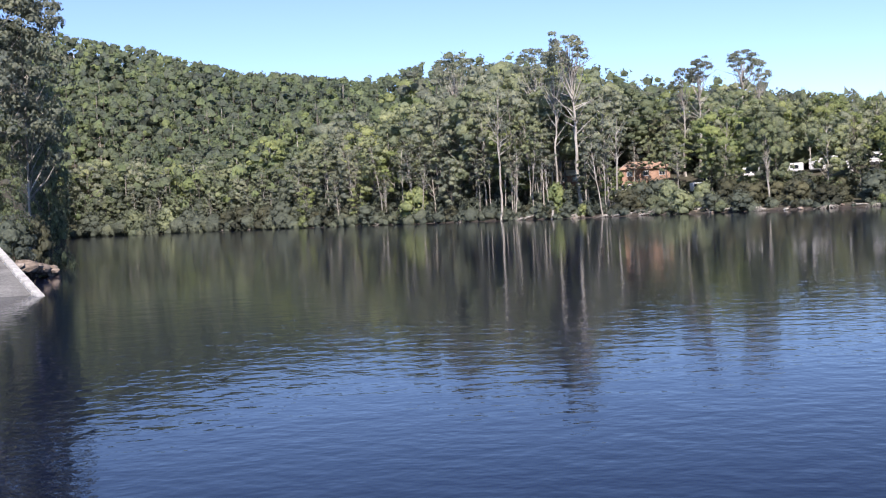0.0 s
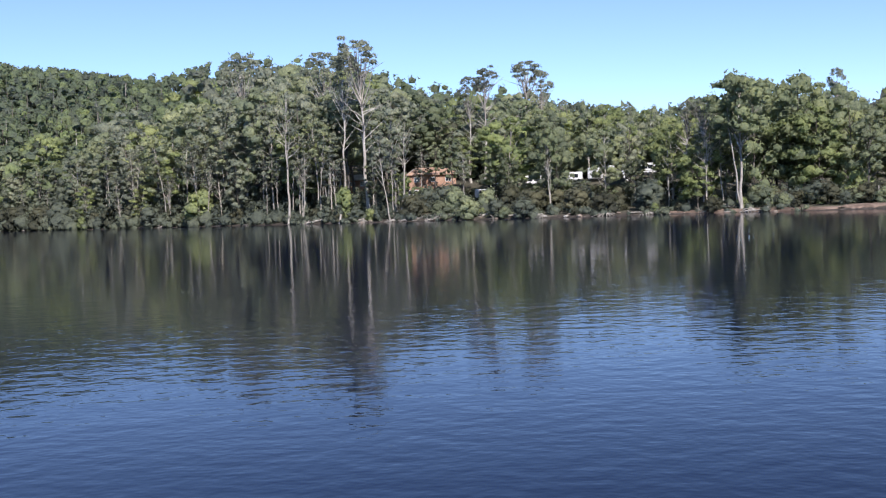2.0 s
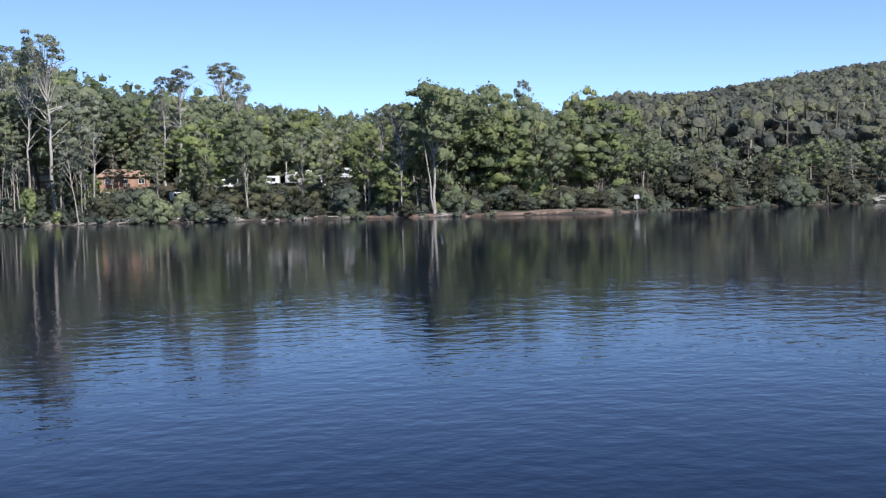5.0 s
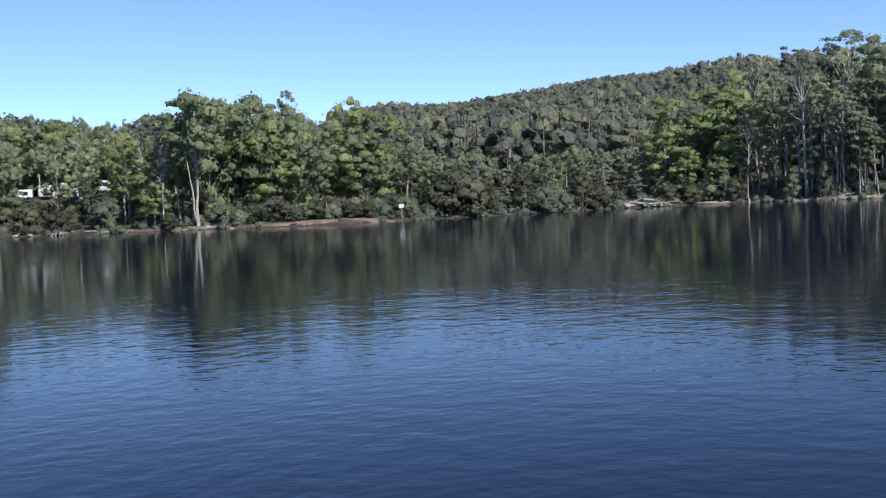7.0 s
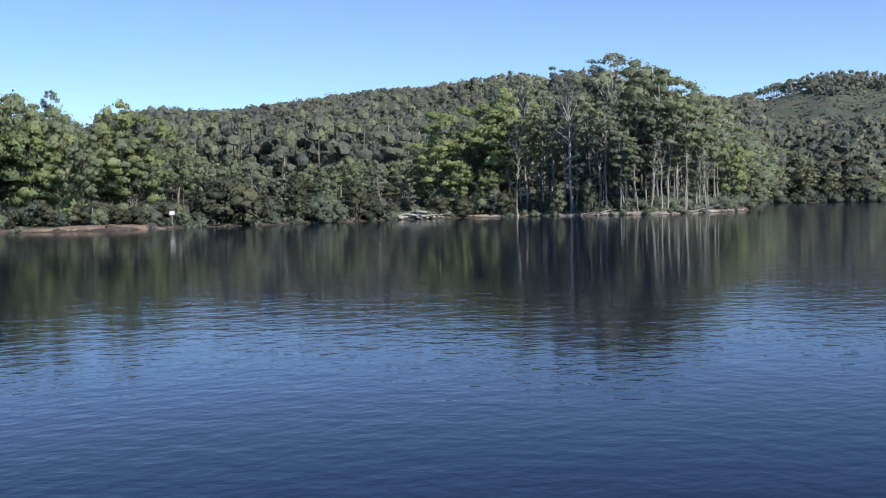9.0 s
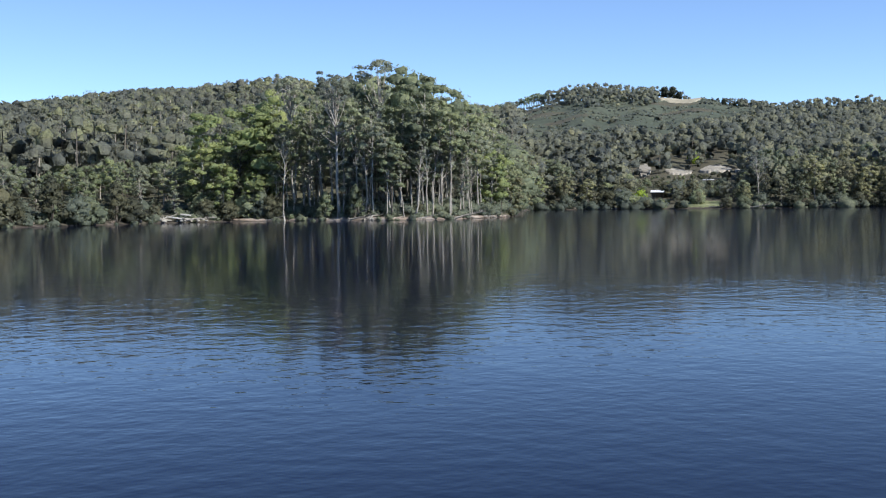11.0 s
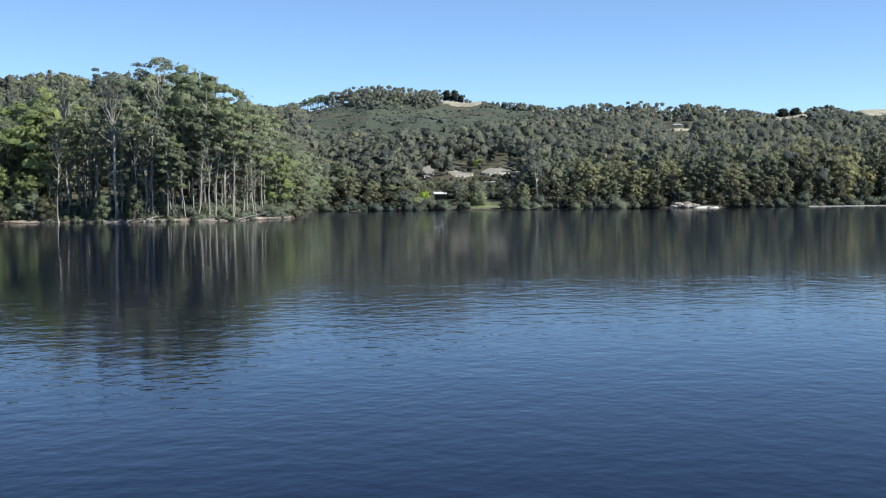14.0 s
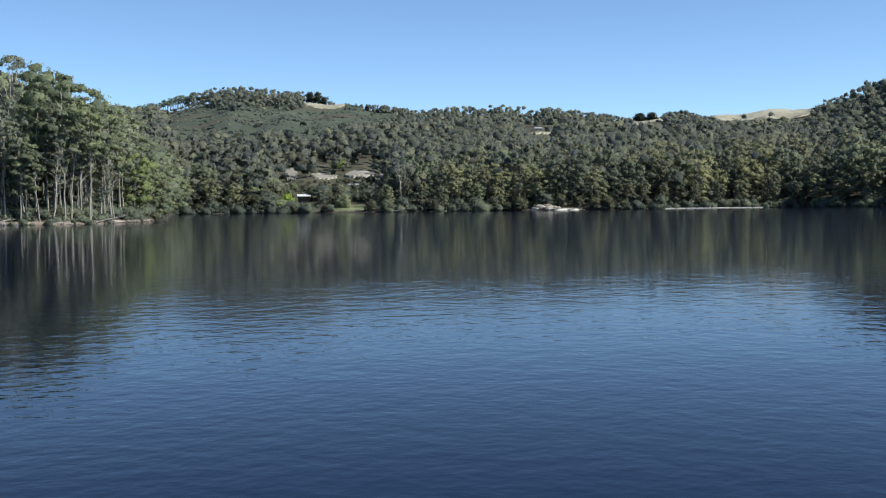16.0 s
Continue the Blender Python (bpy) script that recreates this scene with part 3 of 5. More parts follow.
    v, q = join(pieces)
    # each limb grows out of the trunk: one web of wood holds it there
    first, webs = len(pieces[0][0]), []
    for limb_v, _ in pieces[1:]:
        ring = 8 * int(np.argmin(np.abs(ring_z - limb_v[0, 2])))
        webs.append((ring, ring + 1, first + 1, first))
        first += len(limb_v)
    if webs:
        q = np.concatenate([q, np.array(webs)])
    part("trunk", arrays_mesh("trunk", v, q, [bark], smooth=True), bark, thing)
    cs, rs, fs = (np.array([d[k] for d in domes]) for k in range(3))
    heart = (cs[:, 0].mean(), cs[:, 1].mean(), cs[:, 2].min() * 0.7 + cs[:, 2].max() * 0.3)
    pieces = [leafage(cs, rs, fs, max(8, int(0.72 * leaves / len(cs))), leaf * 1.3, rng, heart=heart)]
    if solid:
        pieces.append(cores(cs, rs, fs, rng, solid - 0.06, 5, 3, heart))
    part("crown", leaf_mesh("crown", pieces, [leaf_mat]), leaf_mat, thing)
    return thing


def shrub(name, height, width, leaves, leaf_mat, seed, label, conical=False, leaf=0.2):
    """A leafy bush down to the ground on a few short stems."""
    rng = np.random.default_rng(seed)
    thing = tagged(new(name), label, "shrub")
    stems, domes = [], []
    n = 15 if conical else 11
    for k in range(n):
        f = (k + 0.4) / n
        a = k * 2.4
        wide = width / 2 * ((1.05 - f) if conical else math.sin(math.pi * (0.3 + 0.6 * f)) * 0.75)
        c = np.array([math.cos(a) * wide * rng.uniform(0.5, 1), math.sin(a) * wide * rng.uniform(0.5, 1), height * (0.1 + 0.8 * f)])
        if k % 2 == 0:
            stems.append(tube(np.array([[c[0] * 0.1, c[1] * 0.1, -0.3], c * 0.5, c]), np.array([0.11, 0.07, 0.02]), 5))
        rad = width * (0.2 if conical else 0.27) * rng.uniform(0.8, 1.2)
        domes.append((c, rad, 0.75))
    v, q = join(stems)
    part("stem", arrays_mesh("stem", v, q, [BARK_DARK], smooth=True), BARK_DARK, thing)
    cs, rs, fs = (np.array([d[k] for d in domes]) for k in range(3))
    heart = (0, 0, height * 0.3)
    pieces = [leafage(cs, rs, fs, int(leaves / n), leaf * 1.1, rng, -0.7, heart=heart, loose=0.12), cores(cs, rs, fs, rng, 0.7, 6, 3, heart)]
    part("leaves", leaf_mesh("leaves", pieces, [leaf_mat]), leaf_mat, thing)
    return thing


# one of each kind; all stand 1 m unit poses and are scaled where they are set
KIND = {
    "olive_a": gum("gum_tree", 25, 5.6, 0.33, 25, 1350, LEAF_OLIVE, BARK_PALE, 1, dome=1.08, flat=0.66, label="tall eucalypt with pale trunk and olive crown in the lakeside stand"),
    "olive_b": gum("gum_tree", 25, 4.7, 0.36, 21, 1100, LEAF_OLIVE, BARK_DARK, 2, dome=1.12, flat=0.66, label="slender eucalypt with dark trunk and olive crown in the lakeside stand"),
    "olive_c": gum("gum_tree", 25, 6.6, 0.24, 28, 1550, LEAF_OLIVE, BARK_DARK, 3, dome=1.05, flat=0.7, label="broad eucalypt with dark bark and domed olive crown"),
    "grey_a": gum("grey_gum", 25, 5.0, 0.36, 22, 1200, LEAF_GREY, BARK_PALE, 4, dome=1.0, flat=0.62, label="eucalypt with pale trunk and thin grey-green crown", dead=4, solid=0.75),
    "grey_b": gum("grey_gum", 25, 5.8, 0.28, 24, 1300, LEAF_GREY, BARK_DARK, 5, dome=1.08, flat=0.66, label="eucalypt with dark trunk and grey-green crown"),
    "bright_a": gum("green_tree", 18, 6.4, 0.18, 36, 2400, LEAF_BRIGHT, BARK_DARK, 6, flat=0.62, dome=0.82, label="rounded tree with dense yellow-green foliage near the bank"),
    "bright_b": gum("green_tree", 20, 5.6, 0.26, 22, 1400, LEAF_BRIGHT, BARK_PALE, 7, dome=1.05, flat=0.62, label="eucalypt with fresh yellow-green crown and pale trunk"),
    "dark_a": gum("dark_tree", 18, 5.0, 0.12, 24, 1600, LEAF_DARK, BARK_DARK, 8, flat=0.75, dome=1.08, label="dense dark green tree by the water"),
    "dark_b": gum("dark_tree", 20, 4.4, 0.2, 20, 1250, LEAF_DARK, BARK_DARK, 9, dome=1.12, flat=0.65, label="dark green tree in the shaded lakeside belt"),
    "pole": gum("pole_gum", 25, 3.3, 0.58, 13, 750, LEAF_OLIVE, BARK_PALE, 10, girth=0.0075, label="slim pole eucalypt with bare white trunk and small crown"),
    "pole_b": gum("pole_gum", 25, 3.5, 0.52, 13, 750, LEAF_GREY, BARK_PALE, 11, girth=0.0085, dead=3, solid=0.75, label="slim eucalypt with bare pale trunk and sparse crown"),
    "spar": gum("pale_gum", 28, 3.2, 0.6, 9, 380, LEAF_GREY, BARK_PALE, 12, girth=0.011, dead=14, solid=0, dome=0.9, label="half-dead white-barked eucalypt with bare limbs and few leaves"),
    "emergent": gum("emergent_gum", 34, 3.9, 0.78, 24, 2600, LEAF_GREY, BARK_PALE, 13, girth=0.0125, dead=26, flat=0.5, solid=0.5, dome=0.95, leaf=0.17, umbrella=True, puffs=0, label="very tall white-trunked eucalypt with open umbrella crown and bare limbs"),
    "emergent_b": gum("emergent_gum", 32, 4.6, 0.66, 26, 2600, LEAF_GREY, BARK_PALE, 14, girth=0.011, dead=10, flat=0.52, solid=0.5, dome=0.95, leaf=0.17, umbrella=True, puffs=0, label="tall eucalypt rising above the canopy with airy crown"),
    "forked": gum("forked_gum", 22, 4.8, 0.56, 22, 1500, LEAF_DARK, BARK_PALE, 15, girth=0.0125, fork=True, dead=9, dome=1.1, flat=0.66, label="white-barked eucalypt with forked trunk at the waterline"),
    "back_a": gum("forest_tree", 22, 5.6, 0.45, 15, 620, LEAF_OLIVE, BARK_DARK, 16, dome=1.3, flat=0.66, leaf=0.32, label="eucalypt with olive crown in the thick of the stand"),
    "back_b": gum("forest_tree", 22, 5.2, 0.45, 14, 560, LEAF_GREY, BARK_DARK, 17, dome=1.3, flat=0.66, leaf=0.32, label="eucalypt with grey-green crown in the thick of the stand"),
    "back_c": gum("forest_tree", 22, 5.2, 0.4, 15, 620, LEAF_DARK, BARK_DARK, 18, dome=1.3, flat=0.7, leaf=0.32, label="dark green tree in the thick of the stand"),
    "back_d": gum("forest_tree", 22, 5.4, 0.4, 15, 620, LEAF_BRIGHT, BARK_PALE, 19, dome=1.3, flat=0.66, leaf=0.32, label="yellow-green eucalypt in the thick of the stand"),
    "shore_a": gum("shore_tree", 20, 5.2, 0.14, 24, 1000, LEAF_SHORE_HAZE, BARK_DARK, 31, dome=1.12, flat=0.7, leaf=0.3, label="dark tree crowding the far shore, blue-green haze put into its leaf colour"),
    "shore_b": gum("shore_gum", 20, 4.8, 0.24, 22, 900, LEAF_DULL, BARK_PALE, 32, dome=1.1, flat=0.66, leaf=0.3, dead=3, label="dull olive eucalypt with pale trunk on the far shore"),
    "shore_c": gum("shore_tree", 20, 5.6, 0.12, 26, 1100, LEAF_DULL, BARK_DARK, 33, dome=1.0, flat=0.72, leaf=0.3, label="broad dull olive tree leaning over the far shore"),
    "near_a": gum("bank_gum", 20, 4.6, 0.3, 34, 12500, LEAF_GREY, BARK_PALE, 29, girth=0.009, dome=0.95, flat=0.62, leaf=0.12, puffs=2, dead=5, solid=0.42, label="grey-green eucalypt with drooping sprays beside the concrete ramp"),
    "near_b": gum("bank_tree", 16, 4.2, 0.14, 30, 11000, LEAF_DARK, BARK_DARK, 30, girth=0.009, dome=0.95, flat=0.7, leaf=0.12, puffs=2, solid=0.42, label="dark leafy tree on the spit beside the ramp"),
    "ridge": gum("ridge_tree", 12, 2.3, 0.42, 10, 150, LEAF_DARK, BARK_GREY, 20, girth=0.022, dome=1.0, flat=0.85, leaf=0.5, puffs=0, solid=0.7, label="slender tree with bare stem on the bald ridge"),
    "bush_olive": shrub("shrub", 4, 4.6, 420, LEAF_OLIVE, 21, "olive-leaved shrub on the lake bank"),
    "bush_dark": shrub("shrub", 4, 4.4, 420, LEAF_DEEP, 22, "dark green shrub overhanging the water"),
    "bush_grey": shrub("shrub", 4, 4.4, 420, LEAF_SCRUB, 23, "grey-green scrub bush at the water's edge"),
    "bush_bright": shrub("shrub", 4, 4.0, 420, LEAF_BRIGHT, 24, "yellow-green shrub on the bank"),
    "bush_lime": shrub("shrub", 4, 4.2, 420, LEAF_LIME, 25, "lime green garden bush on the far slope"),
    "conifer": shrub("conifer", 7, 5.0, 900, LEAF_DEEP, 26, "dark conical conifer by the water", True),
    "conifer_olive": shrub("conifer", 7, 5.2, 900, LEAF_OLIVE, 27, "olive-green conical shrub by the water", True),
    "hedge": shrub("hedge_tree", 11, 12.0, 700, LEAF_CYPRESS, 28, "dark clipped windbreak tree on the skyline", leaf=0.7),
}
TALL = {"olive_a": 25, "olive_b": 25, "olive_c": 25, "grey_a": 25, "grey_b": 25, "bright_a": 18, "bright_b": 20, "dark_a": 18, "dark_b": 20, "pole": 25, "pole_b": 25,
        "spar": 28, "emergent": 34, "emergent_b": 32, "forked": 22, "back_a": 22, "back_b": 22, "back_c": 22, "back_d": 22, "shore_a": 20, "shore_b": 20, "shore_c": 20, "near_a": 20, "near_b": 16, "ridge": 12, "bush_olive": 4, "bush_dark": 4, "bush_grey": 4, "bush_bright": 4, "bush_lime": 4, "conifer": 7, "conifer_olive": 7, "hedge": 11}
WAITING = {k: [] for k in KIND}


# bearing, half width and elevation of the sight lines through the trees to the vans and houses
SIGHTS = [(-1.97, 0.45, 0.85), (-3.78, 0.58, 0.95), (-4.9, 0.2, 0.72), (-5.85, 0.48, 0.62), (-7.35, 0.42, 0.78), (-8.93, 0.16, 0.6), (0.2, 0.5, 0.75), (3.6, 0.2, 0.55), (2.75, 0.8, 0.9), (6.15, 0.28, 0.9)]


def plant(kind, az, r, height, wide=1.0, turn=None, lean=0.0, sight=True):
    """Sets a plant of that kind at a bearing and distance, scaled to that height."""
    s = height / TALL[kind]
    if sight and r < 262:
        for k, w, up in SIGHTS:
            if abs(az - k) < w + (0.05 if TALL[kind] < 8 else 0.12) and RNG.uniform() > 0.15:
                height = min(height, max(1.5, EYE + r * math.tan(radians(up)) - ground_z(az, r)))
        s = height / TALL[kind]
    # low planting before the shelter and below the garden terraces
    if -54.95 < az < -53.85 and 440 < r < 473:
        height = min(height, max(1.0, EYE + r * math.tan(radians(0.08)) - ground_z(az, r)))
        s = height / TALL[kind]
    if -58.2 < az < -53.3 and 456 < r < 548:
        height = min(height, max(1.4, EYE + r * math.tan(radians(RNG.uniform(0.45, 1.05))) - ground_z(az, r)))
        s = height / TALL[kind]
    p = polar(az, r, ground_z(az, r) - 0.15)
    spin = RNG.uniform(0, 360) if turn is None else turn
    WAITING[kind].append(Matrix.Translation(p) @ pose(0, 0, 0, 0, 0, az) @ pose(0, 0, 0, 0, lean, 0) @ pose(0, 0, 0, 0, 0, spin) @ Matrix.Diagonal((s * wide, s * wide, s, 1)))


def finish_planting():
    for kind, poses in WAITING.items():
        thing = KIND[kind]
        if "tree" in thing.name or "gum" in thing.name:
            tagged(thing, group="lakeside trees")
        else:
            tagged(thing, group="bank shrubs")
        for m in poses[1:]:
            copy_thing(thing, m)
        if poses:
            thing.matrix_basis = poses[0]


# single trees that stand out: kind, bearing, distance, height, width factor
STANDOUT = [("emergent", 5.75, 246, 36.6, 0.95), ("spar", 9.5, 256, 30.5, 0.8), ("emergent_b", 6.75, 252, 33.0, 0.8), ("emergent", -1.75, 262, 26.8, 1.1), ("emergent_b", -2.5, 266, 23.5, 0.75), ("emergent", 0.25, 268, 25.6, 0.95), ("emergent_b", 0.9, 270, 23.5, 0.8),
            ("emergent_b", 11.4, 300, 37, 0.9), ("emergent_b", 7.6, 280, 34, 1.0), ("emergent", -3.63, 272, 18.5, 0.6), ("emergent", -6.55, 266, 16.6, 0.55), ("spar", -7.55, 240, 14.5, 0.7), ("emergent", -9.15, 205, 18.3, 0.8), ("emergent", -10.05, 203, 18.6, 0.9), ("spar", -10.0, 200, 15, 0.9),
            ("emergent", -10.7, 208, 17.3, 0.8), ("dark_a", -12.2, 206, 20.3, 0.8), ("dark_a", -13.95, 206, 20.2, 0.9), ("emergent_b", -15.8, 218, 21.7, 0.55), ("bright_a", -19.2, 206, 16.8, 1.0)]
STANDOUT += [("bright_b", -18.65, 208, 19.4, 0.62), ("bright_a", -15.0, 204, 15.0, 0.95), ("bright_a", -34.9, 245, 21.0, 1.2), ("bright_b", -33.3, 241, 15.5, 1.1), ("bright_b", -36.1, 244, 19.0, 1.0), ("bright_b", -36.6, 262, 25.5, 0.9), ("emergent", -37.5, 244, 28.5, 0.8), ("emergent_b", -37.0, 236, 18.5, 0.7),
             ("emergent", -39.55, 232, 28.0, 1.0), ("emergent_b", -41.5, 242, 29.9, 1.05), ("olive_c", -42.4, 246, 28.0, 1.0), ("olive_c", -44.3, 243, 25.6, 0.9), ("olive_a", -45.5, 246, 22.5, 0.9),
             ("pole", -43.5, 234, 26, 1.2), ("bright_a", -46.6, 252, 12.5, 0.9), ("spar", -58.9, 452, 20, 1.1), ("spar", -59.2, 456, 17, 1.1), ("bright_a", -6.3, 270, 15.0, 1.1), ("bright_a", -5.2, 272, 15.0, 1.0)]
for kind, az, r, hh, w in STANDOUT:
    plant(kind, az, r, hh, w, sight=False)
plant("forked", -11.5, 197.5, 21.2, 1.0, turn=180, sight=False)
_p = np.random.default_rng(35)
for k in range(44):
    az = _p.uniform(4.2, 17.5) if k < 22 else _p.uniform(-46.8, -36.8)
    plant(("pole_b", "spar", "pole")[k % 3], az, float(shore(az)) + _p.uniform(1.5, 14), _p.uniform(11, 21), _p.uniform(0.7, 1.1), lean=_p.uniform(-6, 6))
# pale dead trunks standing in the hillside forest
for k in range(26):
    az = _p.uniform(-36, -19) if k < 18 else _p.uniform(9, 26)
    r = float(shore(az)) + _p.uniform(75, 210)
    plant("spar", az, r, min(_p.uniform(15, 20), headroom(az, r) - 1.5), 0.6)
for az in (-38.2, -40.1, -42.1, -42.9, -44.2, -44.8, -45.4, -46.2, -46.9, 8.1, 10.6, 12.4, 14.1, 15.4, 17.6):
    plant("pole", az, float(shore(az)) + RNG.uniform(3, 12), RNG.uniform(17, 25), 1.0)

# bearing, height of the waterside belt
BELT = [(-97, 24), (-85, 26), (-78, 22), (-72, 19), (-66, 19), (-60, 18), (-57, 10), (-53, 9), (-50, 14), (-48.3, 13), (-48, 10), (-47, 15), (-45.5, 20), (-44, 24), (-40, 25), (-36.5, 22),
        (-33.5, 14), (-31, 9), (-23, 8.5), (-21.5, 12), (-19, 14), (-16, 16), (-13, 18), (-10, 17), (-7, 16), (-3, 17), (2, 18), (4, 22), (8, 26), (12, 26), (15, 23), (20, 20), (30, 20)]
MIXES = [(-58.0, ("olive_b", "dark_b", "grey_b", "dark_a", "grey_a", "dark_b", "olive_c")),
         (-48.0, ("olive_a", "olive_b", "dark_b", "grey_b", "bright_b", "grey_a", "olive_c", "dark_a")),
         (-35.5, ("olive_a", "grey_a", "grey_b", "pole", "olive_a", "grey_a", "pole_b", "pole", "olive_b", "pole_b")),
         (-22.0, ("grey_b", "olive_b", "grey_a", "dark_b")),
         (-12.0, ("dark_a", "dark_b", "olive_c", "bright_a", "olive_b")),
         (4.0, ("olive_c", "bright_a", "olive_a", "bright_b", "dark_b", "grey_b")),
         (40.0, ("olive_a", "olive_b", "grey_a", "pole_b", "olive_c", "grey_b", "pole", "bright_b", "pole", "pole_b"))]


HOMES = (3.5, 2.6, 1.8, 0.2, -2.0, -3.65, -4.8, -5.8, -7.3)


def belt():
    rng = np.random.default_rng(31)
    for row, (off, gap, share) in enumerate(((4, 6.5, 0.55), (10, 5.5, 0.85), (18, 5.5, 1.0), (28, 6.0, 1.05), (41, 6.5, 1.1), (56, 7.0, 1.1), (74, 8.0, 1.1))):
        az = 30.0
        while az > -96:
            d = float(shore(az))
            step = math.degrees(gap * (1.45 if d > 330 else 1.0) / d)
            az -= step * rng.uniform(0.7, 1.3)
            r = float(shore(az)) + off * (1.25 if d > 330 else 1) + rng.uniform(-2.5, 2.5)
            if row > 3 and d > 330 or row > 5 and not -17 < az < 14:
                continue
            # gaps: the houses' clearing, the bare bank, the garden on the far slope
            if -8.2 < az < 4.2 and row in (1, 2, 3, 4):
                if min(abs(az - c) for c in HOMES) < 0.42 or rng.uniform() < 0.3:
                    continue
            if -21.5 < az < -15.0 and row < 1:
                continue
            if row < 2 and min(abs(az + 19.0), abs(az + 15.0), abs(az + 13.9) + 0.3, abs(az + 12.2) + 0.5) < 1.2:
                continue
            if -31.8 < az < -21.5 and row < 2:
                continue
            if -57.8 < az < -51.8 and (row > 0 or rng.uniform() < 0.5):
                continue
            if -67.6 < az < -65.0 and row == 0:
                continue
            names = next(m for limit, m in MIXES if az < limit)
            h = float(along(BELT, az)) * share * rng.uniform(0.78, 1.12)
            if -8.2 < az < 4.2 and row == 0:
                plant(("bush_olive", "bush_dark", "bush_grey", "bush_dark")[rng.integers(4)], az, r, rng.uniform(2.8, 4.8), 1.25)
            else:
                kind = names[rng.integers(len(names))]
                if d > 330 and az < 0:
                    kind = ("shore_a", "shore_b", "shore_c", "shore_a")[rng.integers(4)] if az < -57 else ("shore_b", "shore_c", "shore_b", "shore_a")[rng.integers(4)]
                elif row > 3 or row == 3 and d > 330:
                    kind = {"olive_a": "back_a", "olive_b": "back_a", "olive_c": "back_a", "pole": "back_a", "grey_a": "back_b", "grey_b": "back_b", "pole_b": "back_b", "dark_a": "back_c", "dark_b": "back_c"}.get(kind, "back_d")
                if az < 29:
                    h = min(h, headroom(az, r) * rng.uniform(0.86, 0.99))
                plant(kind, az, r, h, rng.uniform(0.85, 1.2) * (0.95 if d > 330 else 1))


def bank_scrub():
    rng = np.random.default_rng(32)
    az = 29.8
    while az > -96:
        d = float(shore(az))
        az -= math.degrees(rng.uniform(3.0, 5.4) * (1.25 if d > 330 else 1.0) / d)
        bare = -21.3 < az < -14.9 or -67.8 < az < -65.0
        if -57.3 < az < -55.6 and rng.uniform() < 0.7:
            continue
        kind = ("bush_olive", "bush_dark", "bush_grey", "bush_grey", "bush_dark")[rng.integers(5)]
        if rng.uniform() < 0.06:
            kind = "bush_bright"
        tall = rng.uniform(1.2, 3.6) * (1.5 if d > 330 else 1.0)
        if -47.9 < az < -36:
            tall *= 0.7
        if az > 9:
            tall *= 1.5
        plant(kind, az, float(shore(az)) + (rng.uniform(6, 10) if bare else rng.uniform(-0.5, 3.5) if d > 330 else rng.uniform(0.5, 6.0)), tall, rng.uniform(0.9, 1.4))


def house_screen():
    """Shrubs and young trees on the slope below the houses, with gaps that let their walls show."""
    rng = np.random.default_rng(33)
    az = 4.6
    while az > -9.0:
        az -= rng.uniform(0.16, 0.36)
        x = rng.uniform(9, 31)
        r = float(shore(az)) + x
        top = EYE + (r * math.tan(radians(rng.uniform(0.62, 1.12))))
        tall = max(2.2, top - ground_z(az, r))
        if rng.uniform() < 0.45:
            plant(("olive_c", "bright_a", "dark_a", "grey_b")[rng.integers(4)], az, r, tall * 1.1, 1.15)
        else:
            plant(("bush_olive", "bush_dark", "bush_grey", "bush_dark")[rng.integers(4)], az, r, tall * 0.85, 0.95)
    for k in range(58):
        az = -9.0 + 14.0 * (k + rng.uniform(0, 1)) / 58
        r = float(shore(az)) + rng.uniform(58, 84)
        plant(("dark_a", "olive_c", "bright_a", "bush_olive", "dark_b", "bush_dark", "grey_b", "bright_a")[rng.integers(8)], az, r, min(rng.uniform(7, 15), headroom(az, r) * 0.95), 1.2, sight=False)
    for k in range(32):
        az = rng.uniform(-8.6, 4.4)
        if min(abs(az - c) for c in HOMES) < 0.45:
            continue
        plant(("olive_b", "grey_a", "bright_b", "pole_b", "olive_a")[rng.integers(5)], az, float(shore(az)) + rng.uniform(8, 36), rng.uniform(7, 14), 1.0)


belt()
bank_scrub()
house_screen()
# bushes that stand out: kind, bearing, distance, height, width factor
for kind, az, r, hh, w in [("bush_dark", -23.2, 201.0, 7.4, 1.2), ("bush_dark", -22.5, 200.5, 5.2, 1.1), ("bush_dark", -24.0, 202, 6.6, 1.2), ("bush_olive", -28.2, 214, 4.6, 1.1), ("bush_dark", -30.1, 223, 4.4, 1.1), ("conifer", -26.6, 209.5, 8.2, 1.05), ("bush_grey", -27.6, 211, 4.8, 1.1),
                           ("conifer", -29.4, 221, 7.4, 1.0), ("conifer", -25.0, 206, 5.5, 1.1), ("bush_grey", -25.3, 208, 3.6, 1.0), ("bush_bright", -16.6, 199, 5.2, 1.0), ("bush_bright", 6.9, 246, 6.5, 0.8), ("conifer_olive", -40.3, 229, 6.6, 0.8),
                           ("bush_lime", -53.6, 462, 5.5, 1.0), ("bush_lime", -56.0, 612, 6.5, 1.0), ("bush_olive", -53.4, 452, 4.2, 1.7), ("bush_bright", 13.5, 285, 8.0, 1.0), ("conifer_olive", -38.9, 232, 5.5, 0.9)]:
    plant(kind, az, r, hh, w)
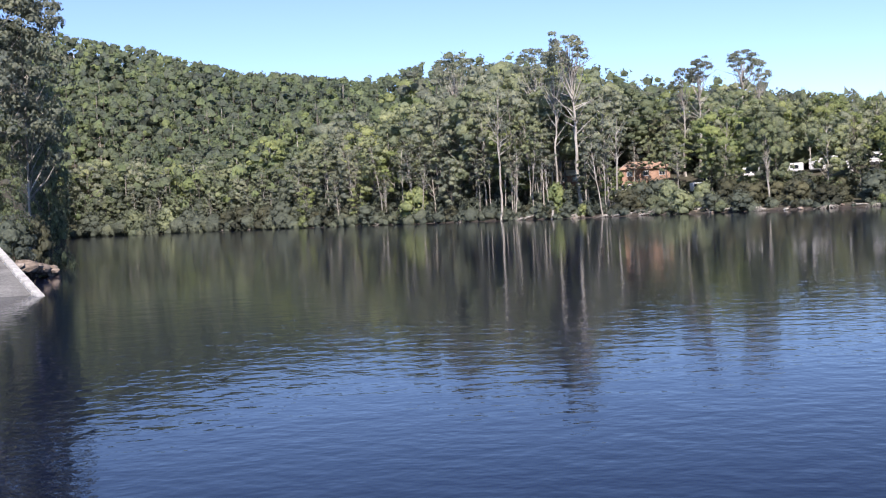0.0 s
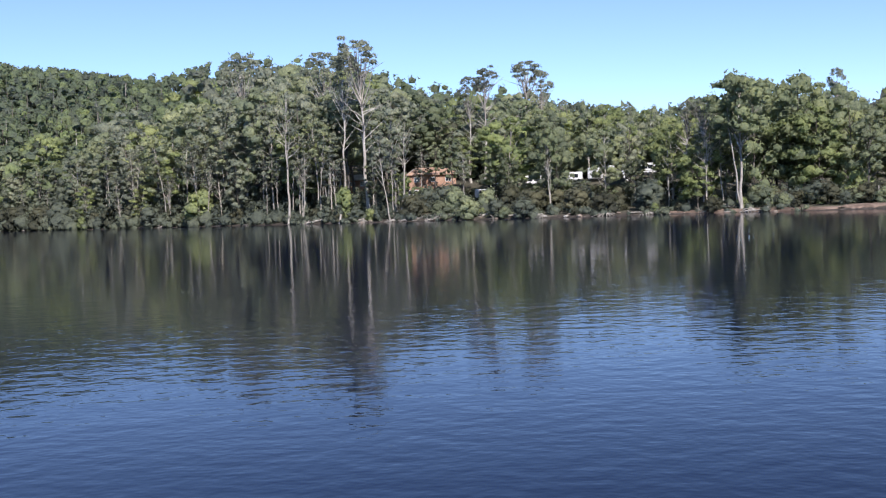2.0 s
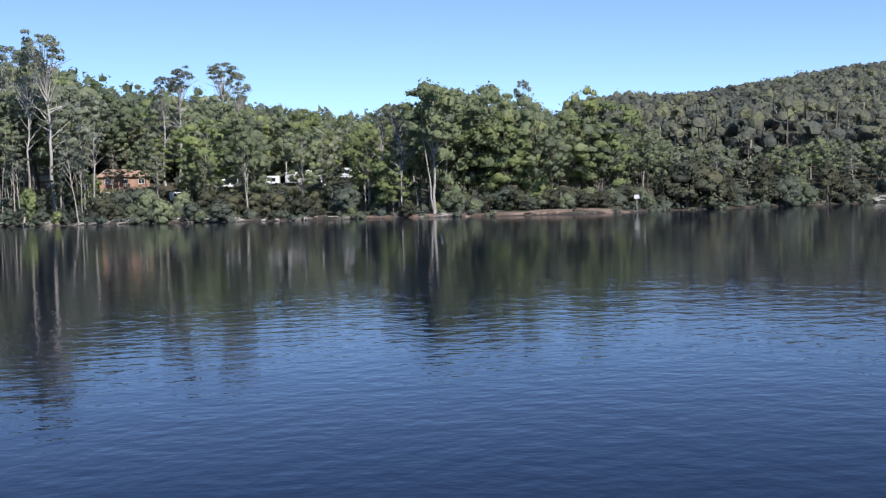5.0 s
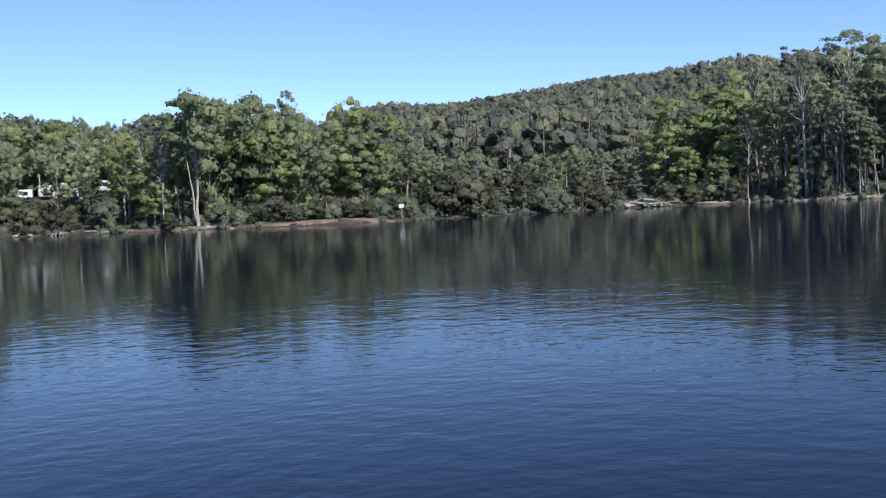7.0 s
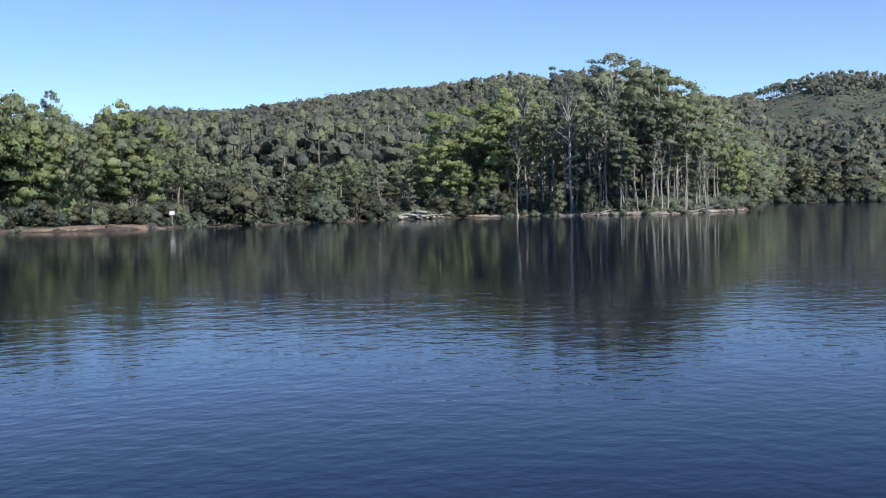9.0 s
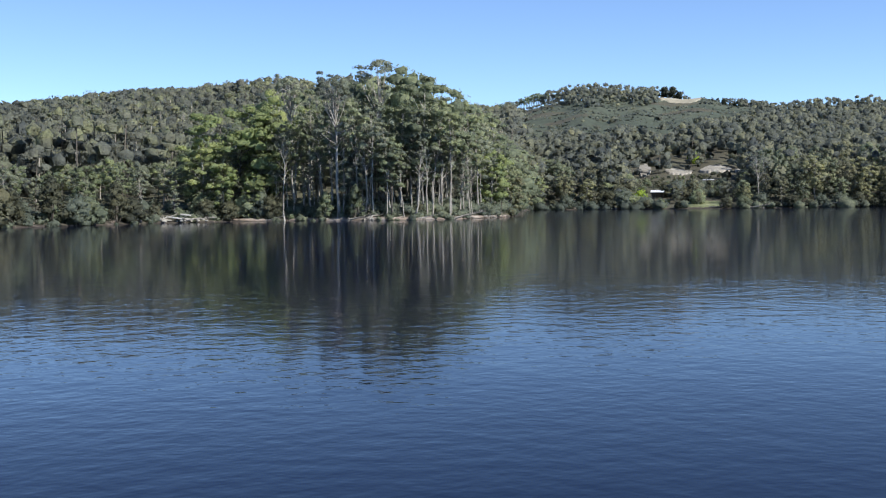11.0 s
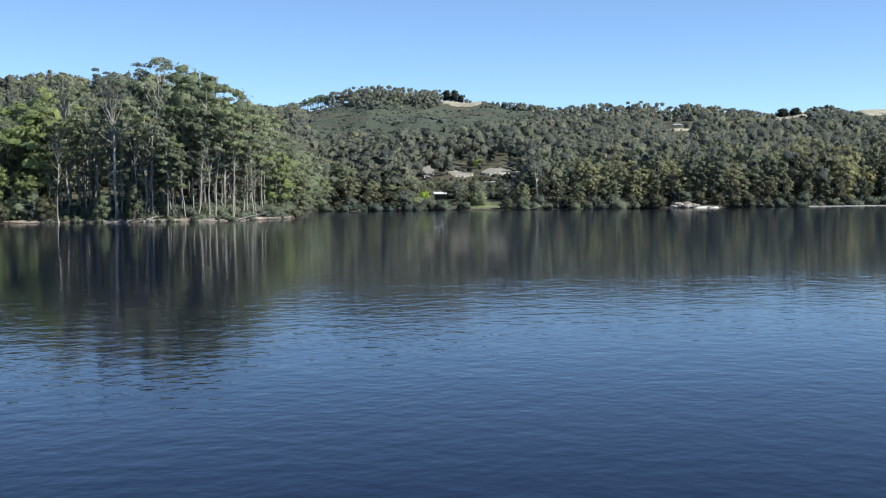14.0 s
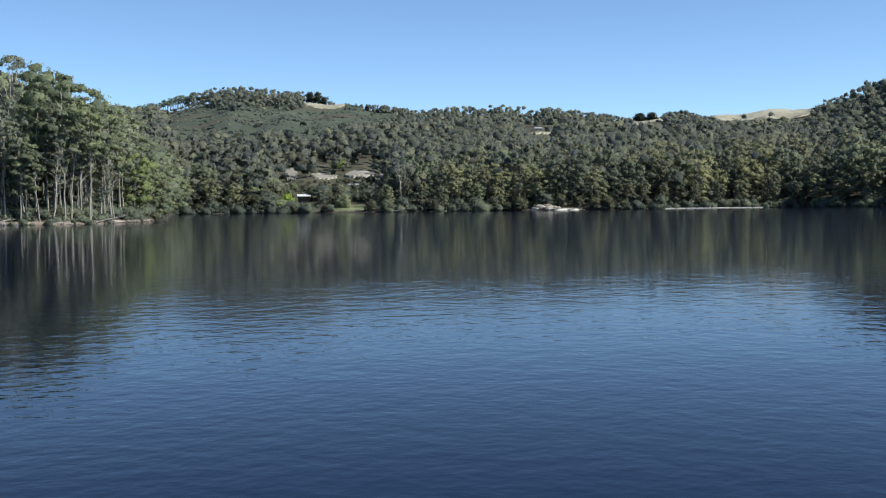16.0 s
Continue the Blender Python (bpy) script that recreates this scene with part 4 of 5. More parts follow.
# low dark bushes behind the bare bank
for k in range(34):
    az = -11.8 - 9.4 * (k + RNG.uniform(0, 1)) / 34
    plant(("bush_dark", "bush_olive", "bush_dark", "bush_grey")[k % 4], az, float(shore(az)) + RNG.uniform(4.5, 10.0), RNG.uniform(1.6, 3.4), RNG.uniform(1.0, 1.5))
# garden shrubs and young trees on the far slope
_g = np.random.default_rng(34)
for k in range(190):
    az = _g.uniform(-58.6, -51.6)
    plant(("bush_dark", "bush_olive", "dark_a", "bush_grey", "bush_dark", "bush_dark", "grey_b")[_g.integers(7)], az, float(shore(az)) + _g.uniform(14, 104), _g.uniform(2.4, 6.0), _g.uniform(1.0, 1.5))
# slim white trunks along the front of the spit
for k in range(20):
    az = -38.3 - 8.0 * (k + _g.uniform(0, 1)) / 20
    plant(("pole", "pole_b")[k % 2], az, float(shore(az)) + _g.uniform(1.5, 6), _g.uniform(14, 23), _g.uniform(0.8, 1.1), lean=_g.uniform(-4, 4))
# trees and shrubs closing the far side of the spit
for k in range(26):
    az = _g.uniform(-48.35, -47.55)
    plant(("shore_b", "bush_dark", "shore_c", "bush_olive", "shore_a")[k % 5], az, float(shore(az)) + _g.uniform(3, 60), (_g.uniform(8, 13), _g.uniform(3, 5))[k % 2], 1.1)
# trees standing before the brick house
for kind, az, x, hh, w in [("olive_a", 3.35, 30, 15, 0.9), ("grey_a", 2.2, 34, 17, 0.9), ("olive_b", 1.75, 26, 13, 1.0), ("olive_c", 2.85, 24, 9.5, 0.7), ("olive_b", 2.6, 36, 11.0, 0.9), ("grey_a", 3.25, 38, 10.0, 0.9), ("grey_b", -0.7, 30, 16, 0.9), ("forked", -2.75, 6, 15, 0.6),
                           ("olive_c", -4.3, 30, 13, 0.7), ("bright_b", -6.5, 26, 14, 0.8)]:
    plant(kind, az, float(shore(az)) + x, hh, w)
for kind, az, r, hh, w in [("olive_a", -1.3, 250, 17.5, 0.9), ("olive_a", -2.75, 251, 16.5, 0.9), ("bright_b", -3.1, 249, 15.5, 0.8), ("olive_a", -4.62, 249, 16.0, 0.8), ("bright_b", -5.3, 251, 15.0, 0.85), ("olive_b", -6.6, 252, 14.5, 0.9), ("olive_a", -7.9, 250, 14.0, 0.9),
                           ("bush_olive", -33.2, 240, 4.6, 1.0), ("bush_grey", -33.9, 242, 5.4, 1.0), ("bush_dark", -34.6, 241, 4.4, 1.1), ("bush_olive", -35.2, 240, 5.0, 1.0), ("bush_grey", -35.8, 239, 5.6, 0.9), ("bright_b", -34.2, 239, 10.5, 0.9), ("bright_b", -35.6, 238.5, 9.0, 0.9), ("bush_dark", -36.4, 238, 4.6, 1.0)]:
    plant(kind, az, r, hh, w, sight=False)
# the near trees beside the concrete ramp
for kind, az, r, hh, w in [("near_a", 31.0, 91, 19.5, 0.72), ("near_b", 30.0, 98, 17.0, 0.42), ("near_a", 33.2, 88, 21, 0.95), ("near_b", 31.9, 86, 9.5, 0.8), ("near_a", 34.5, 95, 19, 0.9),
                           ("bush_dark", 30.9, 87.5, 3.6, 0.75), ("bush_grey", 31.7, 80, 3.0, 0.8)]:
    plant(kind, az, r, hh, w)
for az, hh in ((-70.12, 8.6), (-70.64, 8.0)):
    plant("hedge", az, 1174, hh, 1.35)
for az, hh in ((-71.5, 6.5), (-72.0, 9), (-72.5, 7), (-65.4, 8), (-63.2, 9), (-57.4, 6), (-57.9, 5), (-61.6, 7)):
    plant("hedge", az, 1195, hh, 0.8)
for az, hh in ((-54.75, 10), (-55.1, 11), (-55.4, 8), (-56.6, 6), (-57.0, 6)):
    plant("hedge", az, 1292, hh, 0.75)
# the row of slender trees along the bald ridge
for k in range(52):
    az = -46.3 - 3.1 * (k + _g.uniform(0, 1)) / 52
    plant("ridge", az, 1294 + _g.uniform(-9, 9), min(14.0, headroom(az, 1294) * _g.uniform(0.8, 1.08)), _g.uniform(0.8, 1.4))
finish_planting()


# ---- far woods on the hills ----
def woods(name, az0, az1, step, near, leaf_mat, label, seed, tall=15.0, bulk=1.0):
    """Closed woodland over a hillside: crowns of a few leafy domes each on thin stems, thinning nowhere to a single shape."""
    rng = np.random.default_rng(seed)
    pieces, wood = [], []
    bare = [(-56.5, -54.3, 1170, 1290), (-49.2, -46.2, 1262, 1330), (-78.2, -73.1, 1060, 1400), (-71.0, -69.4, 1120, 1400), (-54.2, -53.45, 550, 612), (-56.1, -54.65, 550, 590), (-57.9, -56.25, 545, 600), (-58.6, -57.8, 548, 592), (-66.2, -64.7, 895, 1005)]
    r = near
    while r < 1420:
        gap = step * (0.85 + 0.5 * r / 700)
        if r > 1180:
            gap = 9.5
        az = az0
        while az < az1:
            az += math.degrees(gap / r) * rng.uniform(0.5, 1.5)
            rr = r + rng.uniform(-0.45, 0.45) * gap
            d = float(shore(az))
            lim = float(along(RIDGE, az))
            if rr < d + ((98 if -17 < az < 14 else 58) if d < 330 else 14) or rr > lim + 18:
                continue
            if any(a < az < b and c < rr < e for a, b, c, e in bare):
                continue
            rise = math.degrees(math.atan2(ground_z(az, rr) - EYE, rr))
            edge = 3.2 + max(0.0, -55.0 - az) * 0.25 + 0.2 * math.sin(az * 2.1) + 0.12 * math.sin(az * 5.3)
            young = -60 < az < -47 and rr > 650 and edge - 0.3 < rise and (rise < 4.3 if -56.5 < az < -50.2 else rr < lim - 40)
            if young and rng.uniform() < 0.35:
                continue
            if -58 < az < -52.3 and rr < 640 and rng.uniform() < 0.5:
                continue
            h = tall * min(1.35, max(0.5, rng.normal(0.9, 0.24))) * (0.6 if rr > 900 else 0.8 if rr > 700 and az < -47 else 1) * (0.2 if young else 1)
            if -9 < az < 5 and rr < 330:
                h *= 1.15
            x, y = -math.sin(radians(az)) * rr, math.cos(radians(az)) * rr
            z = ground_z(az, rr)
            if -60 < az < -47 and rr > 620 and rise <= edge - 0.3:
                h = min(h, EYE + rr * math.tan(radians(edge)) - z)
            if -58.2 < az < -53.3 and rr < 552:
                h = min(h, EYE + rr * math.tan(radians(rng.uniform(0.5, 1.0))) - z)
            h = min(h, headroom(az, rr) * rng.uniform(0.92, 1.06))
            if h < 2.0 and not young:
                continue
            hide = (0.85 * float(along(BELT, az)) + 2.0 - EYE) / (d + 30)
            if d < 330 and d + 115 < rr and (z + h - EYE) / rr < hide:
                continue
            wide = h * bulk * rng.uniform(0.27, 0.44) * (1.45 if rr > 900 else 1.2 if rr > 620 else 1) * (1.4 if young else 1)
            use = 9 if rr < (460 if bulk < 1.2 else 600) else 6 if young else 7 if rr < 720 or bulk > 1.2 and rr < 900 else 4
            cs = np.empty((use, 3))
            lift = np.linspace(0.92, 0.1 if rr > lim - 110 else 0.16 if rr < 560 else 0.25 if bulk < 1.2 else 0.2, use) + rng.uniform(-0.05, 0.05, use)
            a = np.arange(use) * 2.4 + rng.uniform(0, 6.28)
            o = wide * np.clip((1.0 - lift) * 2.6, 0.1, 0.85) * rng.uniform(0.6, 1.15, use)
            cs[:, 0], cs[:, 1] = x + np.cos(a) * o, y + np.sin(a) * o
            cs[:, 2] = z + h * lift
            rad, squash = np.minimum(wide * rng.uniform(0.3, 0.54, use) * (1.15 if use == 4 else 1), 3.1), rng.uniform(0.6, 1.0, use)
            rad[:2] *= 0.85
            if young:
                spot = rng.uniform(-8, 8, (use, 2))
                cs[:, 0], cs[:, 1] = x + spot[:, 0], y + spot[:, 1]
                rad = rng.uniform(0.5, 1.7, use)
                cs[:, 2] = [ground_z(math.degrees(math.atan2(-p, q)), math.hypot(p, q)) + 0.8 for p, q in cs[:, :2]]
            near_k = np.clip(420 / rr, 0.3, 1.3)
            pieces.append(leafage(cs, rad, squash, int(5 + 4.5 * near_k), 0.52 * (min(rr, 620) / 380) ** 0.75, rng, -0.3, heart=(x, y, z + 0.4 * h), own=0.55))
            pieces.append(cores(cs, rad, squash, rng, 0.64 if rr < 520 else 0.8, 5, 3, (x, y, z + 0.4 * h), 0.55))
            if (rr < 620 and (bulk < 1.2 or rng.uniform() < 0.25)) or rr > lim - 45 and not young:
                w = 0.11 + 0.0001 * rr
                lean = rng.normal(size=2) * 0.6
                v, f = tube(np.array([[x, y, z - 0.6], [x + lean[0], y + lean[1], z + h * 0.85]]), np.array([w * 1.3, w * 0.6]), 4)
                out = v - np.array([x, y, 0])
                out[:, 2] = 0
                wood.append((v, f, out / (np.linalg.norm(out, axis=1)[:, None] + 1e-6), 1 if rng.uniform() < 0.4 else 2))
        r += gap * 0.85
    me = leaf_mesh(name, pieces, [leaf_mat, BARK_PALE, BARK_DARK], wood)
    tagged(part(name, me, leaf_mat), label, "woodland", kind="stuff")


def understorey():
    """Waist-high to head-high scrub filling the ground between the lakeside trunks and hanging over the water's edge."""
    rng = np.random.default_rng(55)
    cs, rs, far_cs, far_rs = [], [], [], []
    az = 30.2
    while az > -96:
        d0 = float(shore(az))
        far = d0 > 330
        az -= math.degrees((1.2 if far and az < 0 else 0.3 if az > 8 else 0.42) / d0)
        d = float(shore(az))
        x = rng.uniform(0.1, 1) ** 1.6 * 58 + 0.5 if rng.uniform() < 0.55 else rng.uniform(-1.6, 3.0) if far else rng.uniform(-0.9, 4.0)
        if -19.6 < az < -14.8 and x < 5 or -67.8 < az < -64.9 and x < 12 or -58 < az < -55.6 and x < 26:
            continue
        if x < 4.5 and math.sin(az * 4.1) + math.sin(az * 9.7) > (1.35 if not far and az < 12 else 3):
            continue
        r = d + x
        h = rng.uniform(0.7, 2.6) * (1.6 if far else 1) * (0.6 if x < 4 and not far and az < 9 else 1)
        if az > 8 and x > 1:
            h *= 1 + 0.4 * min(1.0, (az - 8) / 5)
        (far_cs if far else cs).append(polar(az, r, ground_z(az, r) + h * 0.3))
        (far_rs if far else rs).append(h * rng.uniform(0.6, 1.1))
    # thicker brush on the spit
    for k in range(800):
        az = rng.uniform(-47.3, -33.5)
        r = float(shore(az)) + rng.uniform(5, 34)
        h = rng.uniform(1.2, 3.4)
        cs.append(polar(az, r, ground_z(az, r) + h * 0.35))
        rs.append(h * rng.uniform(0.5, 0.8))
    # tall shrubs shoulder to shoulder down the steep bank
    for off, low, high in ((2.0, 2.5, 5.0), (6.0, 4.0, 8.0), (11.5, 5.5, 10.0), (19.0, 7.0, 12.5)):
        az = 29.9
        while az > 4.6:
            az -= math.degrees(rng.uniform(2.4, 4.6) / float(shore(az)))
            r = float(shore(az)) + off + rng.uniform(-1.5, 2.5)
            h = rng.uniform(low, high) * min(1.0, 0.55 + 0.05 * (az - 4.6))
            w = h * rng.uniform(0.2, 0.3)
            for k in range(6):
                f = k / 5
                at = polar(az + math.degrees(rng.uniform(-1, 1) * w * 0.7 / r), r + rng.uniform(-1, 1) * w * 0.6, ground_z(az, r) + h * (0.08 + 0.84 * f))
                far_cs.append(at)
                far_rs.append(w * (1.05 - 0.45 * f) * rng.uniform(0.75, 1.15))
    pieces = []
    for c, r, size in ((cs, rs, 0.22), (far_cs, far_rs, 0.42)):
        c, r, f = np.array(c), np.array(r), np.full(len(c), 0.75)
        pieces += [leafage(c, r, f, 30, size, rng, -0.6, loose=0.1), cores(c, r, f, rng, 0.75, 6, 3)]
    me = leaf_mesh("understorey", pieces, [LEAF_SCRUB])
    tagged(part("understorey", me, LEAF_SCRUB), "tangled grey-green scrub under the lakeside trees", "scrub", kind="stuff")


understorey()
woods("hill_woods", 3.0, 32.0, 8.0, 300, LEAF_FAR, "olive eucalypt forest covering the hillside above the lake", 41, 18.5, 1.1)
woods("hill_woods", -17.5, 3.0, 6.9, 262, LEAF_FAR, "olive eucalypt forest behind the lakeside houses", 42, 17)
woods("hill_woods", -48.3, -17.5, 8.1, 255, LEAF_ROUND_HAZE, "olive eucalypt forest covering the rounded hill, haze greyed into its leaf colour", 43, 15.5, 1.14)
woods("far_woods", -97.0, -48.3, 10.3, 462, LEAF_HILL_HAZE, "dark green woods on the far ridge, bluish haze put into the leaf colour", 44, 17, 1.35)


# ---- things on the shore ----
def stand(name, label, category, az, r, z=None, turn=0.0, group=""):
    """An Empty at a place on the land that carries a thing's parts; its own +y points away from the viewpoint."""
    e = tagged(new(name), label, category, group)
    e.matrix_basis = Matrix.Translation(polar(az, r, ground_z(az, r) if z is None else z)) @ pose(0, 0, 0, 0, 0, az + turn)
    return e


def slab_mesh(corners, depth):
    """A bevelled prism: its top through corners, its underside depth below."""
    bm = bmesh.new()
    top = [bm.verts.new(c) for c in corners]
    low = [bm.verts.new((c[0], c[1], c[2] - depth)) for c in corners]
    n = len(corners)
    bm.faces.new(top)
    bm.faces.new(low[::-1])
    for k in range(n):
        bm.faces.new((top[k], low[k], low[(k + 1) % n], top[(k + 1) % n]))
    bmesh.ops.recalc_face_normals(bm, faces=bm.faces)
    bmesh.ops.bevel(bm, geom=list(bm.edges), offset=min(0.04, depth * 0.2), segments=2, affect="EDGES")
    return bm


def concrete_ramp():
    ramp_thing = tagged(new("concrete_ramp"), "sloping grey concrete apron with pale kerb running into the lake", "ramp")
    foot, head = polar(30.75, 58, -0.25), polar(32.55, 78, 2.0)
    side = polar(30.75 + 90, 1).normalized()
    part("slab", slab_mesh([foot, head, head + side * 16, foot + side * 16 + Vector((0, 0, 0.05))], 2.2), CONCRETE, ramp_thing, "stained grey concrete slab")
    way = head - foot
    across = way.cross(Vector((0, 0, 1))).normalized()
    n = 10
    for k in range(n):
        a, c = foot + way * (k / n + 0.006), foot + way * ((k + 1) / n - 0.006)
        up = Vector((0, 0, 0.2))
        part("kerb", slab_mesh([a + up - across * 0.12, c + up - across * 0.12, c + up + across * 0.32, a + up + across * 0.32], 0.75), KERB, ramp_thing, "sun-bleached concrete kerb length")


concrete_ramp()


def boulder_mesh(seed, flat=0.6, mat=None):
    bm = bmesh.new()
    bmesh.ops.create_icosphere(bm, subdivisions=2, radius=0.5)
    off = Vector((seed * 3.1, seed * 1.7, seed))
    for v in bm.verts:
        k = 1 + 0.45 * noise.noise(v.co * 2.2 + off) + 0.2 * noise.noise(v.co * 5 + off)
        v.co = Vector((v.co.x * k, v.co.y * k * 0.85, v.co.z * k * flat))
    me = bpy.data.meshes.new("boulder")
    bm.to_mesh(me)
    bm.free()
    me.materials.append(mat)
    return me


BOULDERS = {m.name: [boulder_mesh(s, 0.6, m) for s in (1, 2, 3, 4)] for m in (ROCK, PALE_ROCK)}


def boulder(az, r, size, mat, label, z=None):
    rng = random.Random(int(az * 100 + r))
    ob = new("boulder", BOULDERS[mat.name][rng.randrange(4)])
    p = polar(az, r, (ground_z(az, r) if z is None else z) + size * 0.1)
    ob.matrix_basis = Matrix.Translation(p) @ pose(0, 0, 0, 0, 0, rng.uniform(0, 360)) @ Matrix.Diagonal((size * rng.uniform(0.9, 1.5), size, size, 1))
    return tagged(ob, label, "rock", "shore rocks")


# the rocks beside the ramp
for k in range(16):
    u = k / 15
    boulder(30.15 + 1.35 * u + 0.12 * math.sin(k * 3), 86 - 9 * u + 1.5 * math.sin(k * 5), 0.8 + 0.5 * abs(math.sin(k * 2.3)), ROCK, "rough brown rock on the spit beside the ramp", 0.15 + 0.75 * u)
# stones along the near banks
_rng = random.Random(77)
for k in range(72):
    az = _rng.uniform(-47.6, 20)
    if -21 < az < -15:
        continue
    boulder(az, float(shore(az)) + _rng.uniform(-0.4, 2.0), _rng.uniform(0.3, 0.95), _rng.choice((ROCK, ROCK, ROCK, ROCK, PALE_ROCK)), "weathered stone lying at the water's edge")


def log_mesh(seed):
    """A fallen trunk with broken branch stubs and a splayed root end."""
    rng = np.random.default_rng(seed)
    n = 8
    x = np.linspace(0, 1, n)
    path = np.stack([x * 5.5, np.cumsum(rng.normal(size=n)) * 0.12, np.abs(np.cumsum(rng.normal(size=n))) * 0.07], 1)
    pieces = [tube(path, 0.2 * (1 - 0.7 * x), 7)]
    for k in range(5):
        i = rng.integers(2, n)
        root = path[i]
        tip = root + np.array([rng.uniform(-0.2, 0.8), rng.uniform(-0.8, 0.8), rng.uniform(0.1, 0.9)])
        pieces.append(tube(np.array([root, (root + tip) / 2 + rng.normal(size=3) * 0.06, tip]), np.array([0.07, 0.05, 0.02]), 5))
    for k in range(6):
        a = k * 1.05
        tip = np.array([-0.6, math.cos(a) * 0.75, math.sin(a) * 0.75])
        pieces.append(tube(np.array([[0.1, 0, 0], tip * 0.5, tip]), np.array([0.12, 0.07, 0.02]), 5))
    v, q = join(pieces)
    return arrays_mesh("driftwood_log", v, q, [BARK_GREY], smooth=True)


LOGS = [log_mesh(s) for s in (61, 62, 63, 64)]
for k in range(64):
    az = _rng.uniform(-47.7, 25) if k < 50 else _rng.uniform(-70, -50)
    if -34 < az < -13:
        az += 30
    r = float(shore(az)) + _rng.uniform(-1.0, 2.5)
    ob = new("driftwood_log", LOGS[k % 4])
    s = _rng.uniform(0.5, 1.1) * (1.4 if r > 330 else 1)
    ob.matrix_basis = Matrix.Translation(polar(az, r, max(0.05, ground_z(az, r)) + 0.1)) @ pose(0, 0, 0, 0, _rng.uniform(-14, 4), az + _rng.uniform(-50, 50)) @ Matrix.Diagonal((s, s, s, 1))
    tagged(ob, "bleached grey driftwood log with stubs along the bank", "log", "driftwood")


def root_fan_mesh(seed):
    """Washed-out tree roots: a short butt with tapered roots splaying down to the water."""
    rng = np.random.default_rng(seed)
    pieces = [tube(np.array([[0, 0.5, 1.0], [0, 0.3, 0.7], [0, 0.0, 0.35]]), np.array([0.16, 0.24, 0.3]), 8)]
    for k in range(11):
        a = math.pi * (k + 0.5) / 11 + rng.uniform(-0.1, 0.1)
        reach = rng.uniform(1.0, 1.9)
        tip = np.array([math.cos(a) * reach, -math.sin(a) * reach * 0.7, rng.uniform(-0.5, -0.2)])
        mid = tip * 0.5 + np.array([0, 0, rng.uniform(0.35, 0.6)])
        pieces.append(tube(np.array([[0, 0.1, 0.5], mid, tip]), np.array([0.13, 0.09, 0.03]), 5))
    v, q = join(pieces)
    return arrays_mesh("root_fan", v, q, [BARK_GREY], smooth=True)


ROOTS = [root_fan_mesh(s) for s in (71, 72, 73)]
for k, (az, s) in enumerate(((-5.35, 1.35), (-7.3, 1.0), (-8.1, 0.9), (-2.4, 1.0), (4.6, 1.2), (6.0, 1.0), (8.6, 0.9), (1.2, 0.8), (-11.9, 1.3), (-12.6, 1.0), (-38.9, 1.0), (-41.0, 1.2), (-43.4, 1.0), (-45.6, 1.1), (-46.6, 1.2), (11.3, 1.0))):
    ob = new("root_fan", ROOTS[k % 3])
    ob.matrix_basis = Matrix.Translation(polar(az, float(shore(az)) + 0.7, 0.16)) @ pose(0, 0, 0, 0, 0, az + 25 * math.sin(k * 2.7)) @ Matrix.Diagonal((s * 1.1, s, s * 0.6, 1))
    tagged(ob, "bleached grey roots of an old stump hanging to the water", "roots", "washed roots")


for k in range(8):
    az = -52.5 - 0.12 * k
    boulder(az, float(shore(az)) + 0.6 + 1.4 * (k % 2), 0.8 + 0.6 * abs(math.sin(k * 1.7)), ROCK if k % 2 else PALE_ROCK, "weathered stone lying at the water's edge")


def leaning_stump():
    s = stand("white_stump", "short pale stump leaning at the waterline", "stump", 7.13, 242.0, 0.1)
    v, q = tube(np.array([[0, 0, -0.3], [0.05, 0, 0.6], [0.22, 0, 1.7]]), np.array([0.34, 0.27, 0.22]), 8)
    part("stem", arrays_mesh("stem", v, q, [BARK_PALE], smooth=True), BARK_PALE, s)


leaning_stump()


def marker_sign():
    s = stand("marker_sign", "white square notice board on a post in the shallows", "sign", -20.93, 193.5, -0.2)
    post = bmesh.new()
    box(post, (0.16, 0.16, 2.4), bevel=0.015)
    part("post", post, BARK_GREY, s, "weathered grey timber post")
    bd = bmesh.new()
    box(bd, (0.8, 0.06, 0.62), Matrix.Translation((0, -0.12, 2.25)), 0.02)
    part("board", bd, WHITE_PAINT, s, "blank white painted board")


marker_sign()


